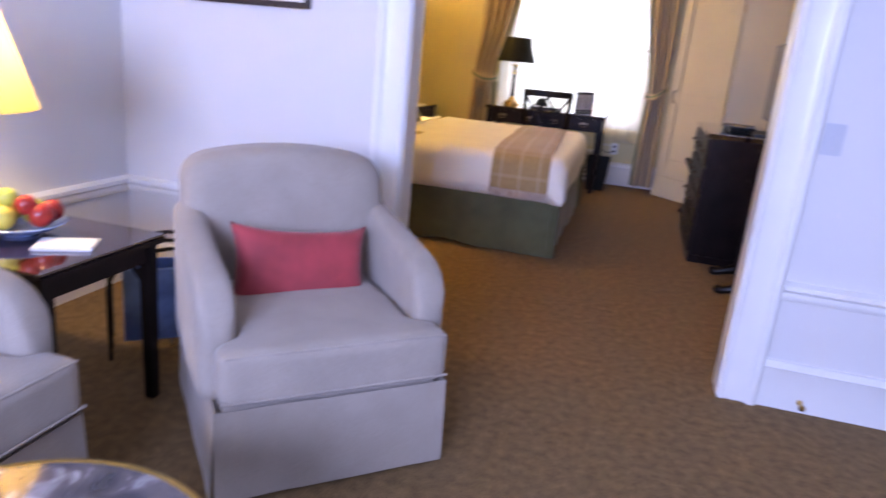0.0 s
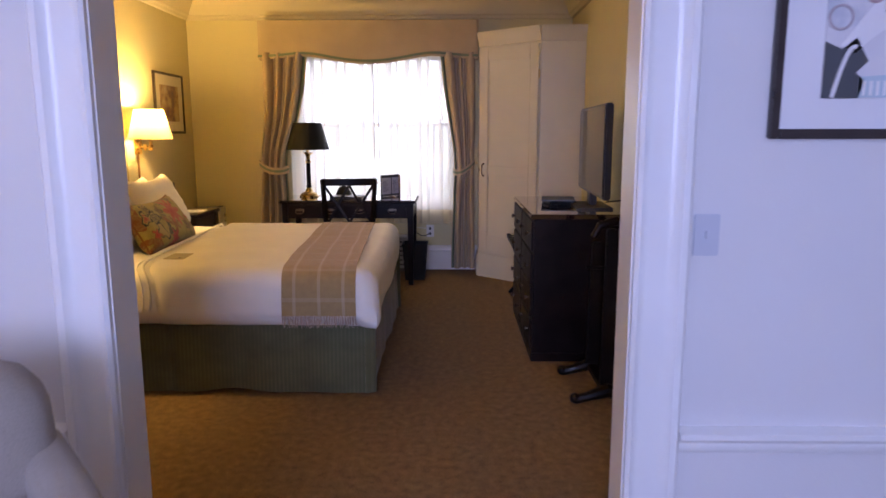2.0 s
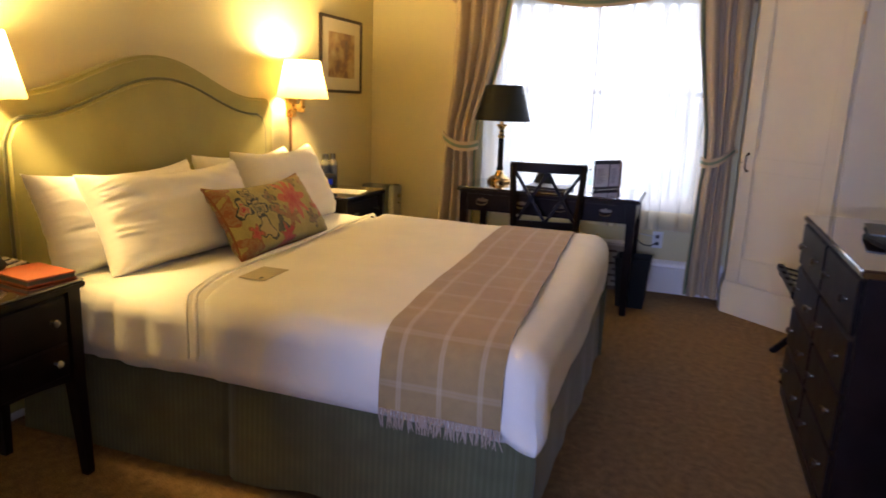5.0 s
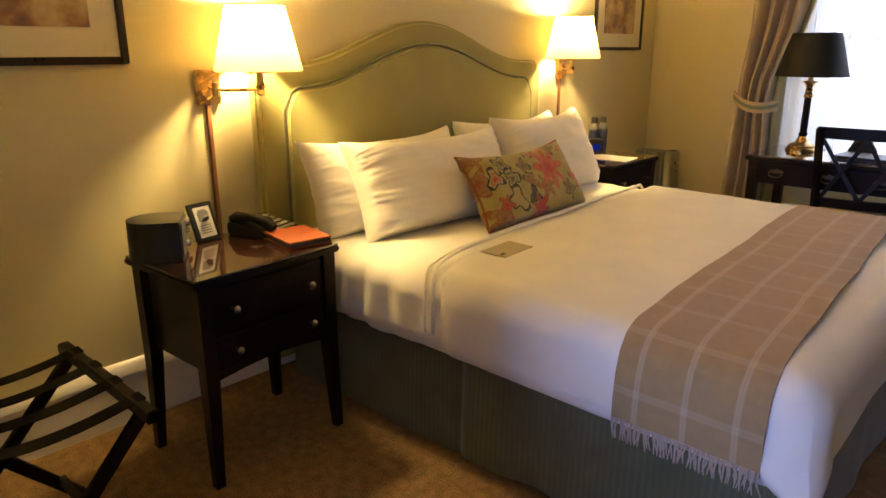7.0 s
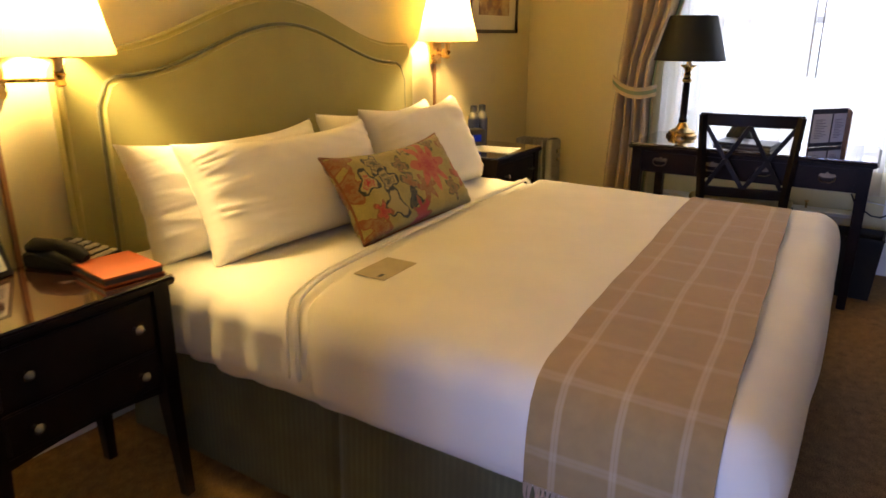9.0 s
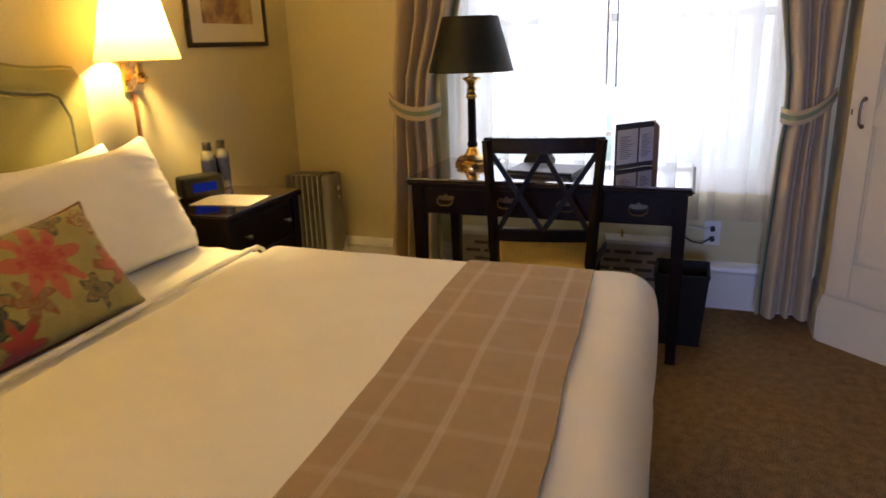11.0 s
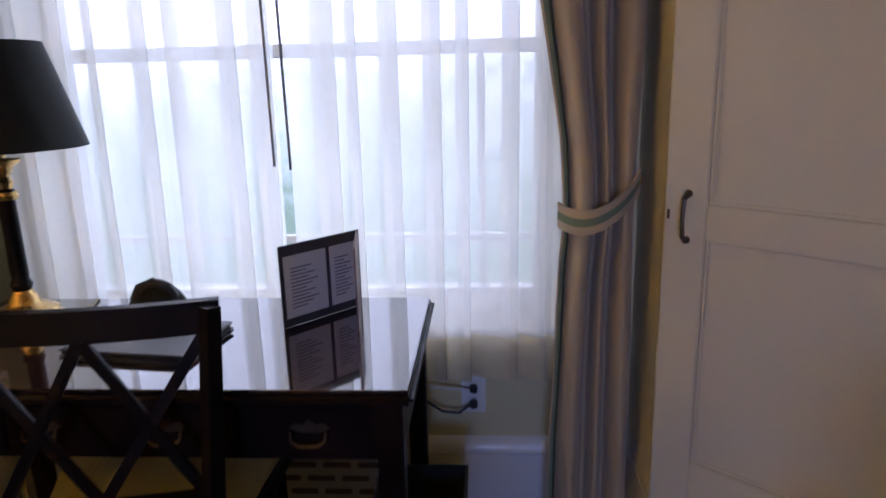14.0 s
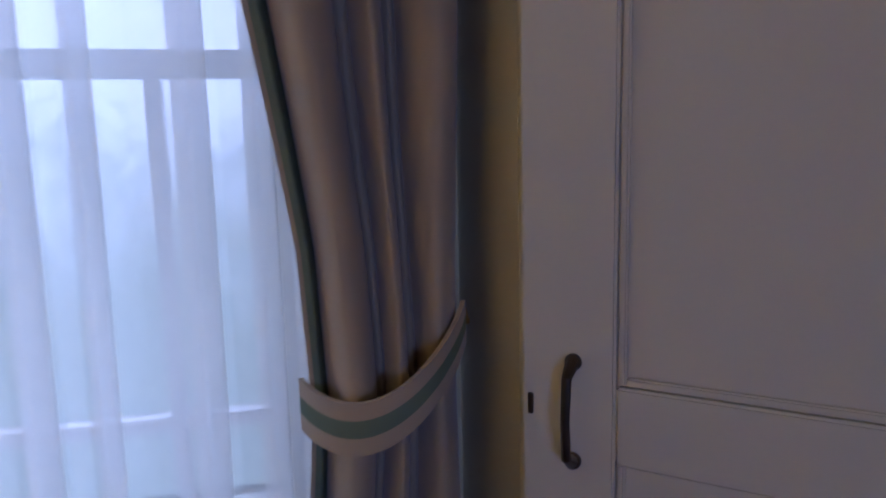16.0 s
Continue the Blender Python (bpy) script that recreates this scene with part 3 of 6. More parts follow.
structure("wall_sitting_south", bm, WALL_SIT, "ivory sitting room wall with a wide window")

# jamb lining of the opening
bm = B()
box(bm, (OL - 0.02, SY - 0.004, 0), (OL, YF + 0.004, OH))
box(bm, (OR, SY - 0.004, 0), (OR + 0.02, YF + 0.004, OH))
box(bm, (OL - 0.02, SY - 0.004, OH), (OR + 0.02, YF + 0.004, OH + 0.02))
structure("trim", bm, TRIM, "white painted lining of the wide opening", "trim")


def casing(x, s, y, d):
    """An upright door casing with rounded mouldings; s: which way it grows from x, d: which way it stands off the wall."""
    bm = B()
    pts = [(0, 0), (0, 0.022), (0.012, 0.03), (0.022, 0.024), (0.035, 0.02), (0.06, 0.024), (0.085, 0.02), (0.105, 0.026), (0.12, 0.04), (0.138, 0.04), (0.148, 0.03), (0.148, 0)]
    lo = [bm.verts.new((x + s * a, y + d * b, 0)) for a, b in pts]
    hi = [bm.verts.new((x + s * a, y + d * b, OH + 0.12)) for a, b in pts]
    for i in range(len(pts)):
        j = (i + 1) % len(pts)
        bm.faces.new((lo[i], lo[j], hi[j], hi[i]))
    bm.faces.new(hi)
    bm.faces.new(lo)
    return bm


for k, (x, s, y, d) in enumerate(((OL - 0.004, -1, SY, -1), (OR + 0.004, 1, SY, -1), (OL - 0.004, -1, YF, 0.5), (OR + 0.004, 1, YF, 0.5))):
    structure("door_casing_%d" % (k + 1), casing(x, s, y, d), TRIM, "white moulded casing beside the opening", "trim")
for k, (y, d) in enumerate(((SY, -1), (YF, 1))):
    bm = B()
    y0, y1 = sorted((y, y + d * 0.03))
    box(bm, (OL + 0.001, y0, OH + 0.004), (OR - 0.001, y1, OH + 0.13), 0.006)
    structure("door_head_%d" % (k + 1), bm, TRIM, "white casing over the opening", "trim")

BASE = [(0, 0), (0.018, 0), (0.018, 0.19), (0.026, 0.20), (0.026, 0.215), (0.016, 0.235), (0.008, 0.245), (0, 0.25)]
BASE_S = [(0, 0), (0.018, 0), (0.018, 0.165), (0.024, 0.175), (0.014, 0.2), (0, 0.205)]
RAIL = [(0, 0.455), (0.012, 0.458), (0.022, 0.475), (0.022, 0.492), (0.034, 0.505), (0.034, 0.522), (0.01, 0.532), (0, 0.535)]
COVE = [(0, 2.46), (0.02, 2.465), (0.03, 2.49), (0.05, 2.50), (0.06, 2.54), (0.12, 2.62), (0.18, H - 0.004), (0, H - 0.004)]
runs = (("baseboard_1", BASE, (XL, YF, 0), (XL, YB, 0), (1, 0, 0), TRIM), ("baseboard_2", BASE, (XL, YB, 0), (-1.18, YB, 0), (0, -1, 0), TRIM),
        ("baseboard_3", BASE, (0.02, YB, 0), (0.64, YB, 0), (0, -1, 0), TRIM), ("baseboard_4", BASE, (XR, YF, 0), (XR, 7.5, 0), (-1, 0, 0), TRIM),
        ("baseboard_5", BASE, (XL, YF, 0), (OL - 0.155, YF, 0), (0, 1, 0), TRIM), ("baseboard_6", BASE, (OR + 0.155, YF, 0), (XR, YF, 0), (0, 1, 0), TRIM),
        ("baseboard_7", BASE_S, (SX0, SY, 0), (OL - 0.155, SY, 0), (0, -1, 0), TRIM), ("baseboard_8", BASE_S, (OR + 0.155, SY, 0), (SX1, SY, 0), (0, -1, 0), TRIM),
        ("baseboard_9", BASE_S, (SX0, SYB, 0), (SX0, SY, 0), (1, 0, 0), TRIM),
        ("chair_rail_1", RAIL, (SX0, SY, 0), (OL - 0.155, SY, 0), (0, -1, 0), TRIM), ("chair_rail_2", RAIL, (OR + 0.155, SY, 0), (SX1, SY, 0), (0, -1, 0), TRIM),
        ("chair_rail_3", RAIL, (SX0, SYB, 0), (SX0, SY, 0), (1, 0, 0), TRIM),
        ("cornice_1", COVE, (XL, YF, 0), (XL, YB, 0), (1, 0, 0), CEIL), ("cornice_2", COVE, (XL, YB, 0), (XR, YB, 0), (0, -1, 0), CEIL),
        ("cornice_3", COVE, (XR, YF, 0), (XR, YB, 0), (-1, 0, 0), CEIL), ("cornice_4", COVE, (XL, YF, 0), (XR, YF, 0), (0, 1, 0), CEIL))
for nm, pr, p, q, o, ma in runs:
    kind = nm.rsplit("_", 1)[0].replace("_", " ")
    structure(nm, profile_run(B(), p, q, pr, o), ma, ("cream coved cornice under the ceiling" if "cornice" in nm else "white painted moulded " + kind), "trim")

# ---- window ----
win = tagged(new("window_1"), "white painted sash window behind sheer curtains", "window", kind="structure")
WY = YB + 0.14


def wbar(name, a, b, lb=""):
    part(name, box(B(), a, b, 0.005), TRIM, win, lb)


wbar("window_frame", (WX0, WY - 0.04, WZ0), (WX0 + 0.07, WY + 0.05, WZ1))
wbar("window_frame", (WX1 - 0.07, WY - 0.04, WZ0), (WX1, WY + 0.05, WZ1))
wbar("window_frame", (WX0 + 0.07, WY - 0.04, WZ1 - 0.07), (WX1 - 0.07, WY + 0.05, WZ1))
wbar("bottom_rail", (WX0 + 0.07, WY - 0.03, WZ0 + 0.003), (WX1 - 0.07, WY + 0.04, WZ0 + 0.09))
wbar("sash_rail", (WX0 + 0.07, WY - 0.03, 1.435), (WX1 - 0.07, WY + 0.03, 1.475), "white meeting rail of the sashes")
wbar("glazing_bar", (WX0 + 0.07, WY - 0.02, 0.86), (WX1 - 0.07, WY + 0.02, 0.885))
wbar("glazing_bar", (0.185, WY - 0.018, WZ0 + 0.09), (0.21, WY + 0.018, 1.435))
wbar("window_sill", (WX0 - 0.03, YB - 0.035, WZ0 - 0.025), (WX1 + 0.03, YB - 0.003, WZ0 + 0.002), "white painted window sill")
wbar("window_sill", (WX0 + 0.003, YB - 0.003, WZ0 - 0.02), (WX1 - 0.003, WY - 0.045, WZ0 + 0.004))
pane_m = bpy.data.materials.new("window_glass")
pane_m.use_nodes = True
pb = pane_m.node_tree.nodes["Principled BSDF"]
pb.inputs["Transmission Weight"].default_value, pb.inputs["Roughness"].default_value, pb.inputs["IOR"].default_value = 1.0, 0.0, 1.03
for z0, z1 in ((WZ0 + 0.09, 1.435), (1.475, WZ1 - 0.07)):
    for x0, x1 in ((WX0 + 0.07, WX1 - 0.07),):
        o = part("pane", box(B(), (x0 + 0.001, WY - 0.003, z0 + 0.001), (x1 - 0.001, WY + 0.003, z1 - 0.001)), pane_m, win, "clear window pane")
        o.visible_shadow = False

win2 = tagged(new("window_2"), "white framed sitting room window", "window", kind="structure")
for a, b in (((-1.20, SYB - 0.12, 1.1), (-1.13, SYB - 0.04, 2.5)), ((0.83, SYB - 0.12, 1.1), (0.90, SYB - 0.04, 2.5)), ((-0.18, SYB - 0.12, 1.17), (-0.12, SYB - 0.04, 2.43)), ((-1.13, SYB - 0.12, 1.1), (0.83, SYB - 0.04, 1.17)), ((-1.13, SYB - 0.12, 2.43), (0.83, SYB - 0.04, 2.5))):
    part("window_frame", box(B(), a, b, 0.005), TRIM, win2)

# bright hazy distance beyond the bedroom window
bd = new("backdrop", mesh_of("backdrop", sheet(B(), lambda u, v: (-14 + 28 * u, 0, -6 + 18 * v), 4, 4), outdoors()))
bd.matrix_world = pose(0, 16, 0)
tagged(bd, "bright hazy sky over pale greenery", "backdrop", kind="structure")
gr = new("ground", mesh_of("ground", sheet(B(), lambda u, v: (-40 + 80 * u, 8.7 + 60 * v, -3.0), 4, 4), mat("garden_ground", (0.08, 0.10, 0.05), 0.9, var=0.3, scale=1)))
tagged(gr, "dull green garden ground below the window", "ground", kind="structure")

# ---- corner cupboard ----
cup = thing("corner_cupboard", "cream painted built-in corner cupboard with a panelled door", "cupboard")
A0, A1 = Vector((0.648, 7.953, 0)), Vector((1.165, 7.500, 0))
CT = 2.22
dv = (A1 - A0).normalized()
nv_ = Vector((dv.y, -dv.x, 0))   # outwards, to the room
CW = (A1 - A0).length
bm = B()
foot = [(A0.x, YB), (A0.x, A0.y), (A1.x, A1.y), (XR, A1.y), (XR, YB)]
lo = [bm.verts.new((x, y, 0)) for x, y in foot]
hi = [bm.verts.new((x, y, CT)) for x, y in foot]
for i in range(5):
    bm.faces.new((lo[i], lo[(i + 1) % 5], hi[(i + 1) % 5], hi[i]))
bm.faces.new(hi)
bm.faces.new(lo)
part("body", bm, CUPB, cup)
CM = Matrix.Translation(A0) @ Matrix(((dv.x, nv_.x, 0, 0), (dv.y, nv_.y, 0, 0), (0, 0, 1, 0), (0, 0, 0, 1)))  # x along the front, y out


def cbox(bm, a, b, bev=0.003):
    return box(bm, a, b, bev, 2, CM)


door = part("door", cbox(B(), (0.012, 0.002, 0.235), (CW - 0.012, 0.014, 2.14), 0.002), CUPB, cup, "cream painted two-panel door")
for nm, a, b in (("stile", (0.014, 0.014, 0.237), (0.118, 0.026, 2.138)), ("stile", (CW - 0.10, 0.014, 0.237), (CW - 0.014, 0.026, 2.138)),
                 ("top_rail", (0.1185, 0.014, 2.03), (CW - 0.1005, 0.026, 2.138)), ("lock_rail", (0.1185, 0.014, 0.98), (CW - 0.1005, 0.026, 1.065)), ("bottom_rail", (0.1185, 0.014, 0.237), (CW - 0.1005, 0.026, 0.40))):
    part(nm, cbox(B(), a, b), CUPB, door)
for z0, z1 in ((0.40, 0.98), (1.065, 2.03)):
    bm = B()
    for a, b in (((0.1187, 0.0145, z0 + 0.001), (0.128, 0.021, z1 - 0.001)), ((CW - 0.110, 0.0145, z0 + 0.001), (CW - 0.1007, 0.021, z1 - 0.001)), ((0.1285, 0.0145, z0 + 0.001), (CW - 0.1105, 0.021, z0 + 0.01)), ((0.1285, 0.0145, z1 - 0.01), (CW - 0.1105, 0.021, z1 - 0.001))):
        cbox(bm, a, b, 0.002)
    part("panel_moulding", bm, CUPB, door)
bm = B()
pts = [CM @ Vector((0.074, 0.026 + o, z)) for o, z in ((0.006, 0.977), (0.025, 0.988), (0.030, 1.03), (0.025, 1.076), (0.006, 1.088))]
tube(bm, pts, [0.008, 0.0055, 0.005, 0.0055, 0.008], 10)
for z in (0.977, 1.088):
    bmesh.ops.create_uvsphere(bm, u_segments=12, v_segments=8, radius=0.0095, matrix=Matrix.Translation(CM @ Vector((0.074, 0.03, z))))
part("handle", bm, BRONZE, door, "dark bronze bow handle")
bm = B()
cbox(bm, (0.022, 0.026, 1.022), (0.028, 0.030, 1.046), 0.001)
part("keyhole", bm, BRONZE, cup)
for z in (0.45, 1.85):
    bm = B()
    lathe(bm, [(0.005, z), (0.005, z + 0.07)], 8, CM @ Vector((CW - 0.008, 0.014, 0)))
    part("hinge", bm, BRASS, cup)
plinth = [(0, 0), (0.022, 0), (0.022, 0.165), (0.014, 0.18), (0.014, 0.20), (0.004, 0.22), (0, 0.22)]
bm = B()
profile_run(bm, (A0.x, YB - 0.03, 0), A0, plinth, (-1, 0, 0))
profile_run(bm, A0, A1, plinth, nv_)
profile_run(bm, A1, (XR - 0.028, A1.y, 0), plinth, (0, -1, 0))
part("plinth", bm, CUPB, cup)
crown = [(0, CT - 0.06), (0.012, CT - 0.055), (0.016, CT - 0.02), (0.035, CT + 0.01), (0.045, CT + 0.05), (0.045, CT + 0.07), (0, CT + 0.07)]
bm = B()
profile_run(bm, A0, A1, crown, nv_)
profile_run(bm, A1, (XR, A1.y, 0), crown, (0, -1, 0))
part("crown_moulding", bm, CUPB, cup)
for z in (0.40, 1.05):
    part("side_panel_bead", box(B(), (A1.x + 0.05, A1.y - 0.008, z), (XR - 0.03, A1.y - 0.001, z + 0.012), 0.002), CUPB, cup)

# ---- bed ----
BX0, BX1, BY0, BY1 = -2.09, 0.030, 4.78, 6.72
bed = thing("bed", "king-size bed made up with white linen and an olive skirt", "bed", pose(-1.0, 5.75, 0))
OFF = Matrix.Translation((1.0, -5.75, 0))


def bpart(name, bm, material, label="", parent=None, smooth=60):
    bm.transform(OFF)
    return part(name, bm, material, parent or bed, label, smooth)


bpart("mattress", cushion(B(), (BX0 + 0.02, 4.92, 0.24), (-0.09, 6.60, 0.60), 0.06, 6), LINEN)
bpart("box_base", box(B(), (BX0 + 0.02, 4.93, 0.05), (-0.10, 6.60, 0.24), 0.02), DARK)


def drape(w, p):
    if p.z < -0.2:
        w.z += 0.012 * noise.noise(Vector((w.x * 3.1, w.y * 3.1, 5)))
    side = max(0, abs(p.y) - 0.75) / 0.25
    fold = math.sin(w.x * 46 + 3 * noise.noise(Vector((w.x * 4, 0, w.z * 3)))) * 0.012 * side * max(0, min(1, (-1.1 - w.x) * 4)) * (0.6 + 0.4 * math.sin(w.x * 7))
    w.y += fold * (1 if p.y > 0 else -1)
    w += Vector((0, 0, 1)) * 0.006 * noise.noise(w * 4.5)
    w.y += 0.008 * noise.noise(w * 6 + Vector((9, 0, 0)))
    return w


bpart("sheet", cushion(B(), (BX0 + 0.01, BY0 - 0.002, 0.375), (-0.06, BY1 + 0.002, 0.658), 0.085, 64, drape), LINEN, "white cotton sheet tucked over the mattress")


def fold_line(y):
    """Where the turned-back duvet begins, from one side of the bed to the other."""
    return -1.155 - 0.15 * (1 - math.exp(-max(0, y - 4.76) / 0.16)) - 0.06 * (y - 4.76)


def duvet(w, p):
    head = max(0, min(1, (-0.35 - w.x) / 0.95))
    w.x += head * (fold_line(w.y) + 1.30)
    w.z += 0.010 * (1 - p.x ** 2) * (1 - p.y ** 2) * (1 if p.z > 0 else 0)
    if p.z > 0.2 and p.x < -0.9:
        w.z -= 0.02 * (-p.x - 0.9) / 0.1
    if p.z < 0:
        w.y += (0.015 if p.y < 0 else -0.015) * (-p.z)
    crease = noise.noise(Vector((w.x * 9 + w.y * 5, w.y * 1.5, 2))) * 0.0035
    w += Vector((0, 0, 1)) * (0.006 * noise.noise(w * 3.4) + crease)
    side = max(0, abs(p.y) - 0.8) / 0.2
    w.y += 0.010 * noise.noise(Vector((w.x * 3.3, w.z * 5, 4))) + side * 0.005 * math.sin(w.x * 31 + 4 * noise.noise(Vector((w.x * 3, w.z * 2, 1))))
    w.x += 0.010 * noise.noise(Vector((w.y * 3.3, w.z * 5, 8)))
    w.x -= 0.035 * max(0, p.y) * max(0, min(1, (w.x + 0.35) * 4))
    # puffed corners at the foot, with an envelope fold tucked over on the long sides
    low = max(0, min(1, (0.64 - w.z) / 0.2))
    cx, cy = max(0, p.x - 0.86) / 0.14, max(0, abs(p.y) - 0.86) / 0.14
    g = math.sqrt(cx * cy) * low * (1 if p.y < 0 else -0.6)
    w += Vector((0.035 * g, 0.028 * g * (1 if p.y > 0 else -1), -0.035 * g * (1 if p.z < 0.2 else 0)))
    line = -0.055 - 0.38 * (0.64 - w.z)
    if abs(p.y) > 0.9 and w.x > -0.4:
        flap = 1 / (1 + math.exp(-max(-40, min(40, (w.x - line) / 0.0035))))
        w.y += (1 if p.y > 0 else -1) * 0.024 * flap * low
        if flap > 0.5:
            w.y += 0.004 * low * math.sin(w.z * 60 + w.x * 45)
    return w


duv = bpart("duvet", cushion(B(), (-1.30, BY0 - 0.02, 0.375), (BX1 - 0.02, BY1 + 0.02, 0.682), 0.095, 56, duvet), LINEN, "white duvet folded back below the pillows")
# rolled edge of the folded-back duvet, with a second fold beside it
for dx, dz, r in ((0.0, 0.0, 0.008), (-0.036, -0.010, 0.005)):
    path = []
    for y, z in ((4.790, 0.455), (4.770, 0.49), (4.765, 0.55), (4.772, 0.60), (4.785, 0.630), (4.81, 0.655), (4.85, 0.672)):
        path.append((fold_line(y) + 0.004 + dx, y, z + dz * 0.3))
    for k in range(1, 31):
        y = 4.85 + 1.80 * k / 30
        path.append((fold_line(y) + 0.006 + dx + 0.004 * noise.noise(Vector((y * 6, dx, 0))), y, 0.676 + dz))
    for y, z in ((6.70, 0.652), (6.72, 0.625)):
        path.append((fold_line(y) + dx, y, z))
    bpart("duvet_edge", tube(B(), path, r, 8), LINEN, "", None, 70)
for nm, p, q, out in (("near", (-2.08, 4.855), (-0.03, 4.855), (0, -1)), ("foot", (-0.055, 4.87), (-0.055, 6.66), (1, 0)), ("far", (-0.02, 6.665), (-2.08, 6.665), (0, 1))):
    p, q, out = Vector((*p, 0)), Vector((*q, 0)), Vector((*out, 0))
    L = (q - p).length

    def skirt(u, v, p=p, q=q, out=out, L=L):
        s = u * L
        w = 0.008 * noise.noise(Vector((s * 3, v * 0.6, L))) + 0.012 * (1 - v) * noise.noise(Vector((s * 5, 3, L)))
        pleat = -0.02 * math.exp(-((s - 0.97) / 0.018) ** 2) if out.y < 0 else 0
        flare = 0.018 * (1 - v)
        lift = 0.006 + 0.022 * math.exp(-((s - 1.3) / 0.14) ** 2) * (1 if out.y < 0 else 0)
        c = p + (q - p) * u + out * (w + pleat + flare)
        return (c.x, c.y, lift + (0.475 - lift) * v)

    bpart("skirt_panel", sheet(B(), skirt, 140, 8, 0.004, lambda u, v, L=L: (u * L, v * 0.47)), SKIRT, "ribbed olive bed skirt panel" if nm == "near" else "")
bm = B()
sheet(bm, lambda u, v: (-0.045 + 0.034 * math.sin(math.pi * u) + 0.01 * u - 0.02 + 0.03 * u, 4.838 + 0.05 * u - 0.012 * (1 - v), 0.006 + 0.46 * v), 8, 6, 0.004, lambda u, v: (u * 0.08, v * 0.47))
bpart("corner_pleat", bm, SKIRT)

# headboard
HC = 5.745


def arch(d, base, half, rise):
    t = min(1, abs(d) / half)
    return base + rise * (0.5 + 0.5 * math.cos(math.pi * t))


def hb_edge(half, base, bell, r, rise=0.19):
    pts = []
    for i in range(49):
        d = -half + 2 * half * i / 48
        z = arch(d, base, bell, rise)
        e = half - abs(d)
        if e < r:
            z -= r - math.sqrt(max(0, r * r - (r - e) ** 2))
        pts.append((HC + d, z))
    return pts


head = thing("headboard", "olive green upholstered headboard with an arched top", "headboard", pose(-2.15, HC, 0))
HM = pose(2.15, -HC, 0) @ Matrix(((0, 1, 0, 0), (1, 0, 0, 0), (0, 0, 1, 0), (0, 0, 0, 1)))
bm = outline(B(), [(HC - 0.965, 0.05)] + hb_edge(0.965, 1.325, 0.80, 0.07) + [(HC + 0.965, 0.05)], -2.188, -2.135, 0.016)
bm.transform(HM)
part("border", bm, OLIVE, head, "", 40)
bm = outline(B(), [(HC - 0.848, 0.3)] + hb_edge(0.848, 1.229, 0.76, 0.09, 0.176) + [(HC + 0.848, 0.3)], -2.134, -2.105, 0.014)
bm.transform(HM)
part("padded_panel", bm, OLIVE, head, "", 40)
bm = B()
edge = [(HC - 0.851, 0.5)] + [(y, z) for y, z in hb_edge(0.851, 1.232, 0.76, 0.09, 0.176)] + [(HC + 0.851, 0.5)]
tube(bm, [(y, -2.120, z) for y, z in edge], 0.007, 8)
bm.transform(HM)
part("piping", bm, SKIRT, head, "dark olive corded piping", 60)

# pillows: each leans on the headboard
PILLOWS = ((-1.895, 5.265, 0.838, -20, -2, 0.86, 0.42, 0.20, 1), (-1.90, 6.17, 0.848, -20, 2, 0.86, 0.43, 0.20, 2), (-1.735, 5.39, 0.842, -25, -3, 0.90, 0.425, 0.21, 3), (-1.745, 6.25, 0.862, -24, 4, 0.82, 0.455, 0.21, 4))
for x, y, z, lean, turn, w, h, d, sd in PILLOWS:
    solid("pillow", pillow(B(), w, h, d, 0.0042, sd * 7.3, 60), PILLOWCASE, "plump white cotton pillow propped against the headboard", "pillow", pose(x, y, z, lean, 0, 90 + turn), "bed pillows", smooth=60)
flp = solid("floral_pillow", pillow(B(), 0.755, 0.35, 0.15, 0.004, 50, 36), FLORAL, "gold lumbar pillow with red and green flower print", "pillow", pose(-1.51, 5.74, 0.803, -33, 0, 90 + 1), smooth=60)
rim = [(0.3775 * x, 0.175 * (1 - 0.21 * (1 - abs(x) ** 2.5))) for x in np.linspace(-1, 1, 25)]
rim += [(0.3775 * (1 - 0.09 * (1 - z * z)), 0.175 * z) for z in np.linspace(0.9, -0.9, 11)]
rim += [(0.3775 * x, -0.175 * (1 - 0.07 * (1 - abs(x) ** 2.5))) for x in np.linspace(1, -1, 25)]
rim += [(-0.3775 * (1 - 0.09 * (1 - z * z)), 0.175 * z) for z in np.linspace(-0.9, 0.9, 11)]
part("piping", tube(B(), [(x, 0, z) for x, z in rim], 0.0055, 6, True), mat("rust_piping_cloth", (0.22, 0.085, 0.03), 0.85, var=0.2, scale=30, bump=0.3, grain=500), flp, "rust corded piping", 60)
card_z = max(v.co.z for v in duv.data.vertices if abs(v.co.x + 0.178) < 0.09 and abs(v.co.y + 0.585) < 0.12) + 0.0015
cardm = Matrix.Translation((-1.152, 5.152, card_z)) @ pose(0, 0, 0, 0, 1.0, 3)
card = solid("card", box(B(), (-0.055, -0.09, -0.001), (0.055, 0.09, 0.001), 0.0004), CARDOLIVE, "khaki printed card lying on the duvet", "card", cardm)
part("print_mark", box(B(), (0.02, -0.075, 0.0012), (0.032, -0.05, 0.0018)), POSTER_DARK, card)

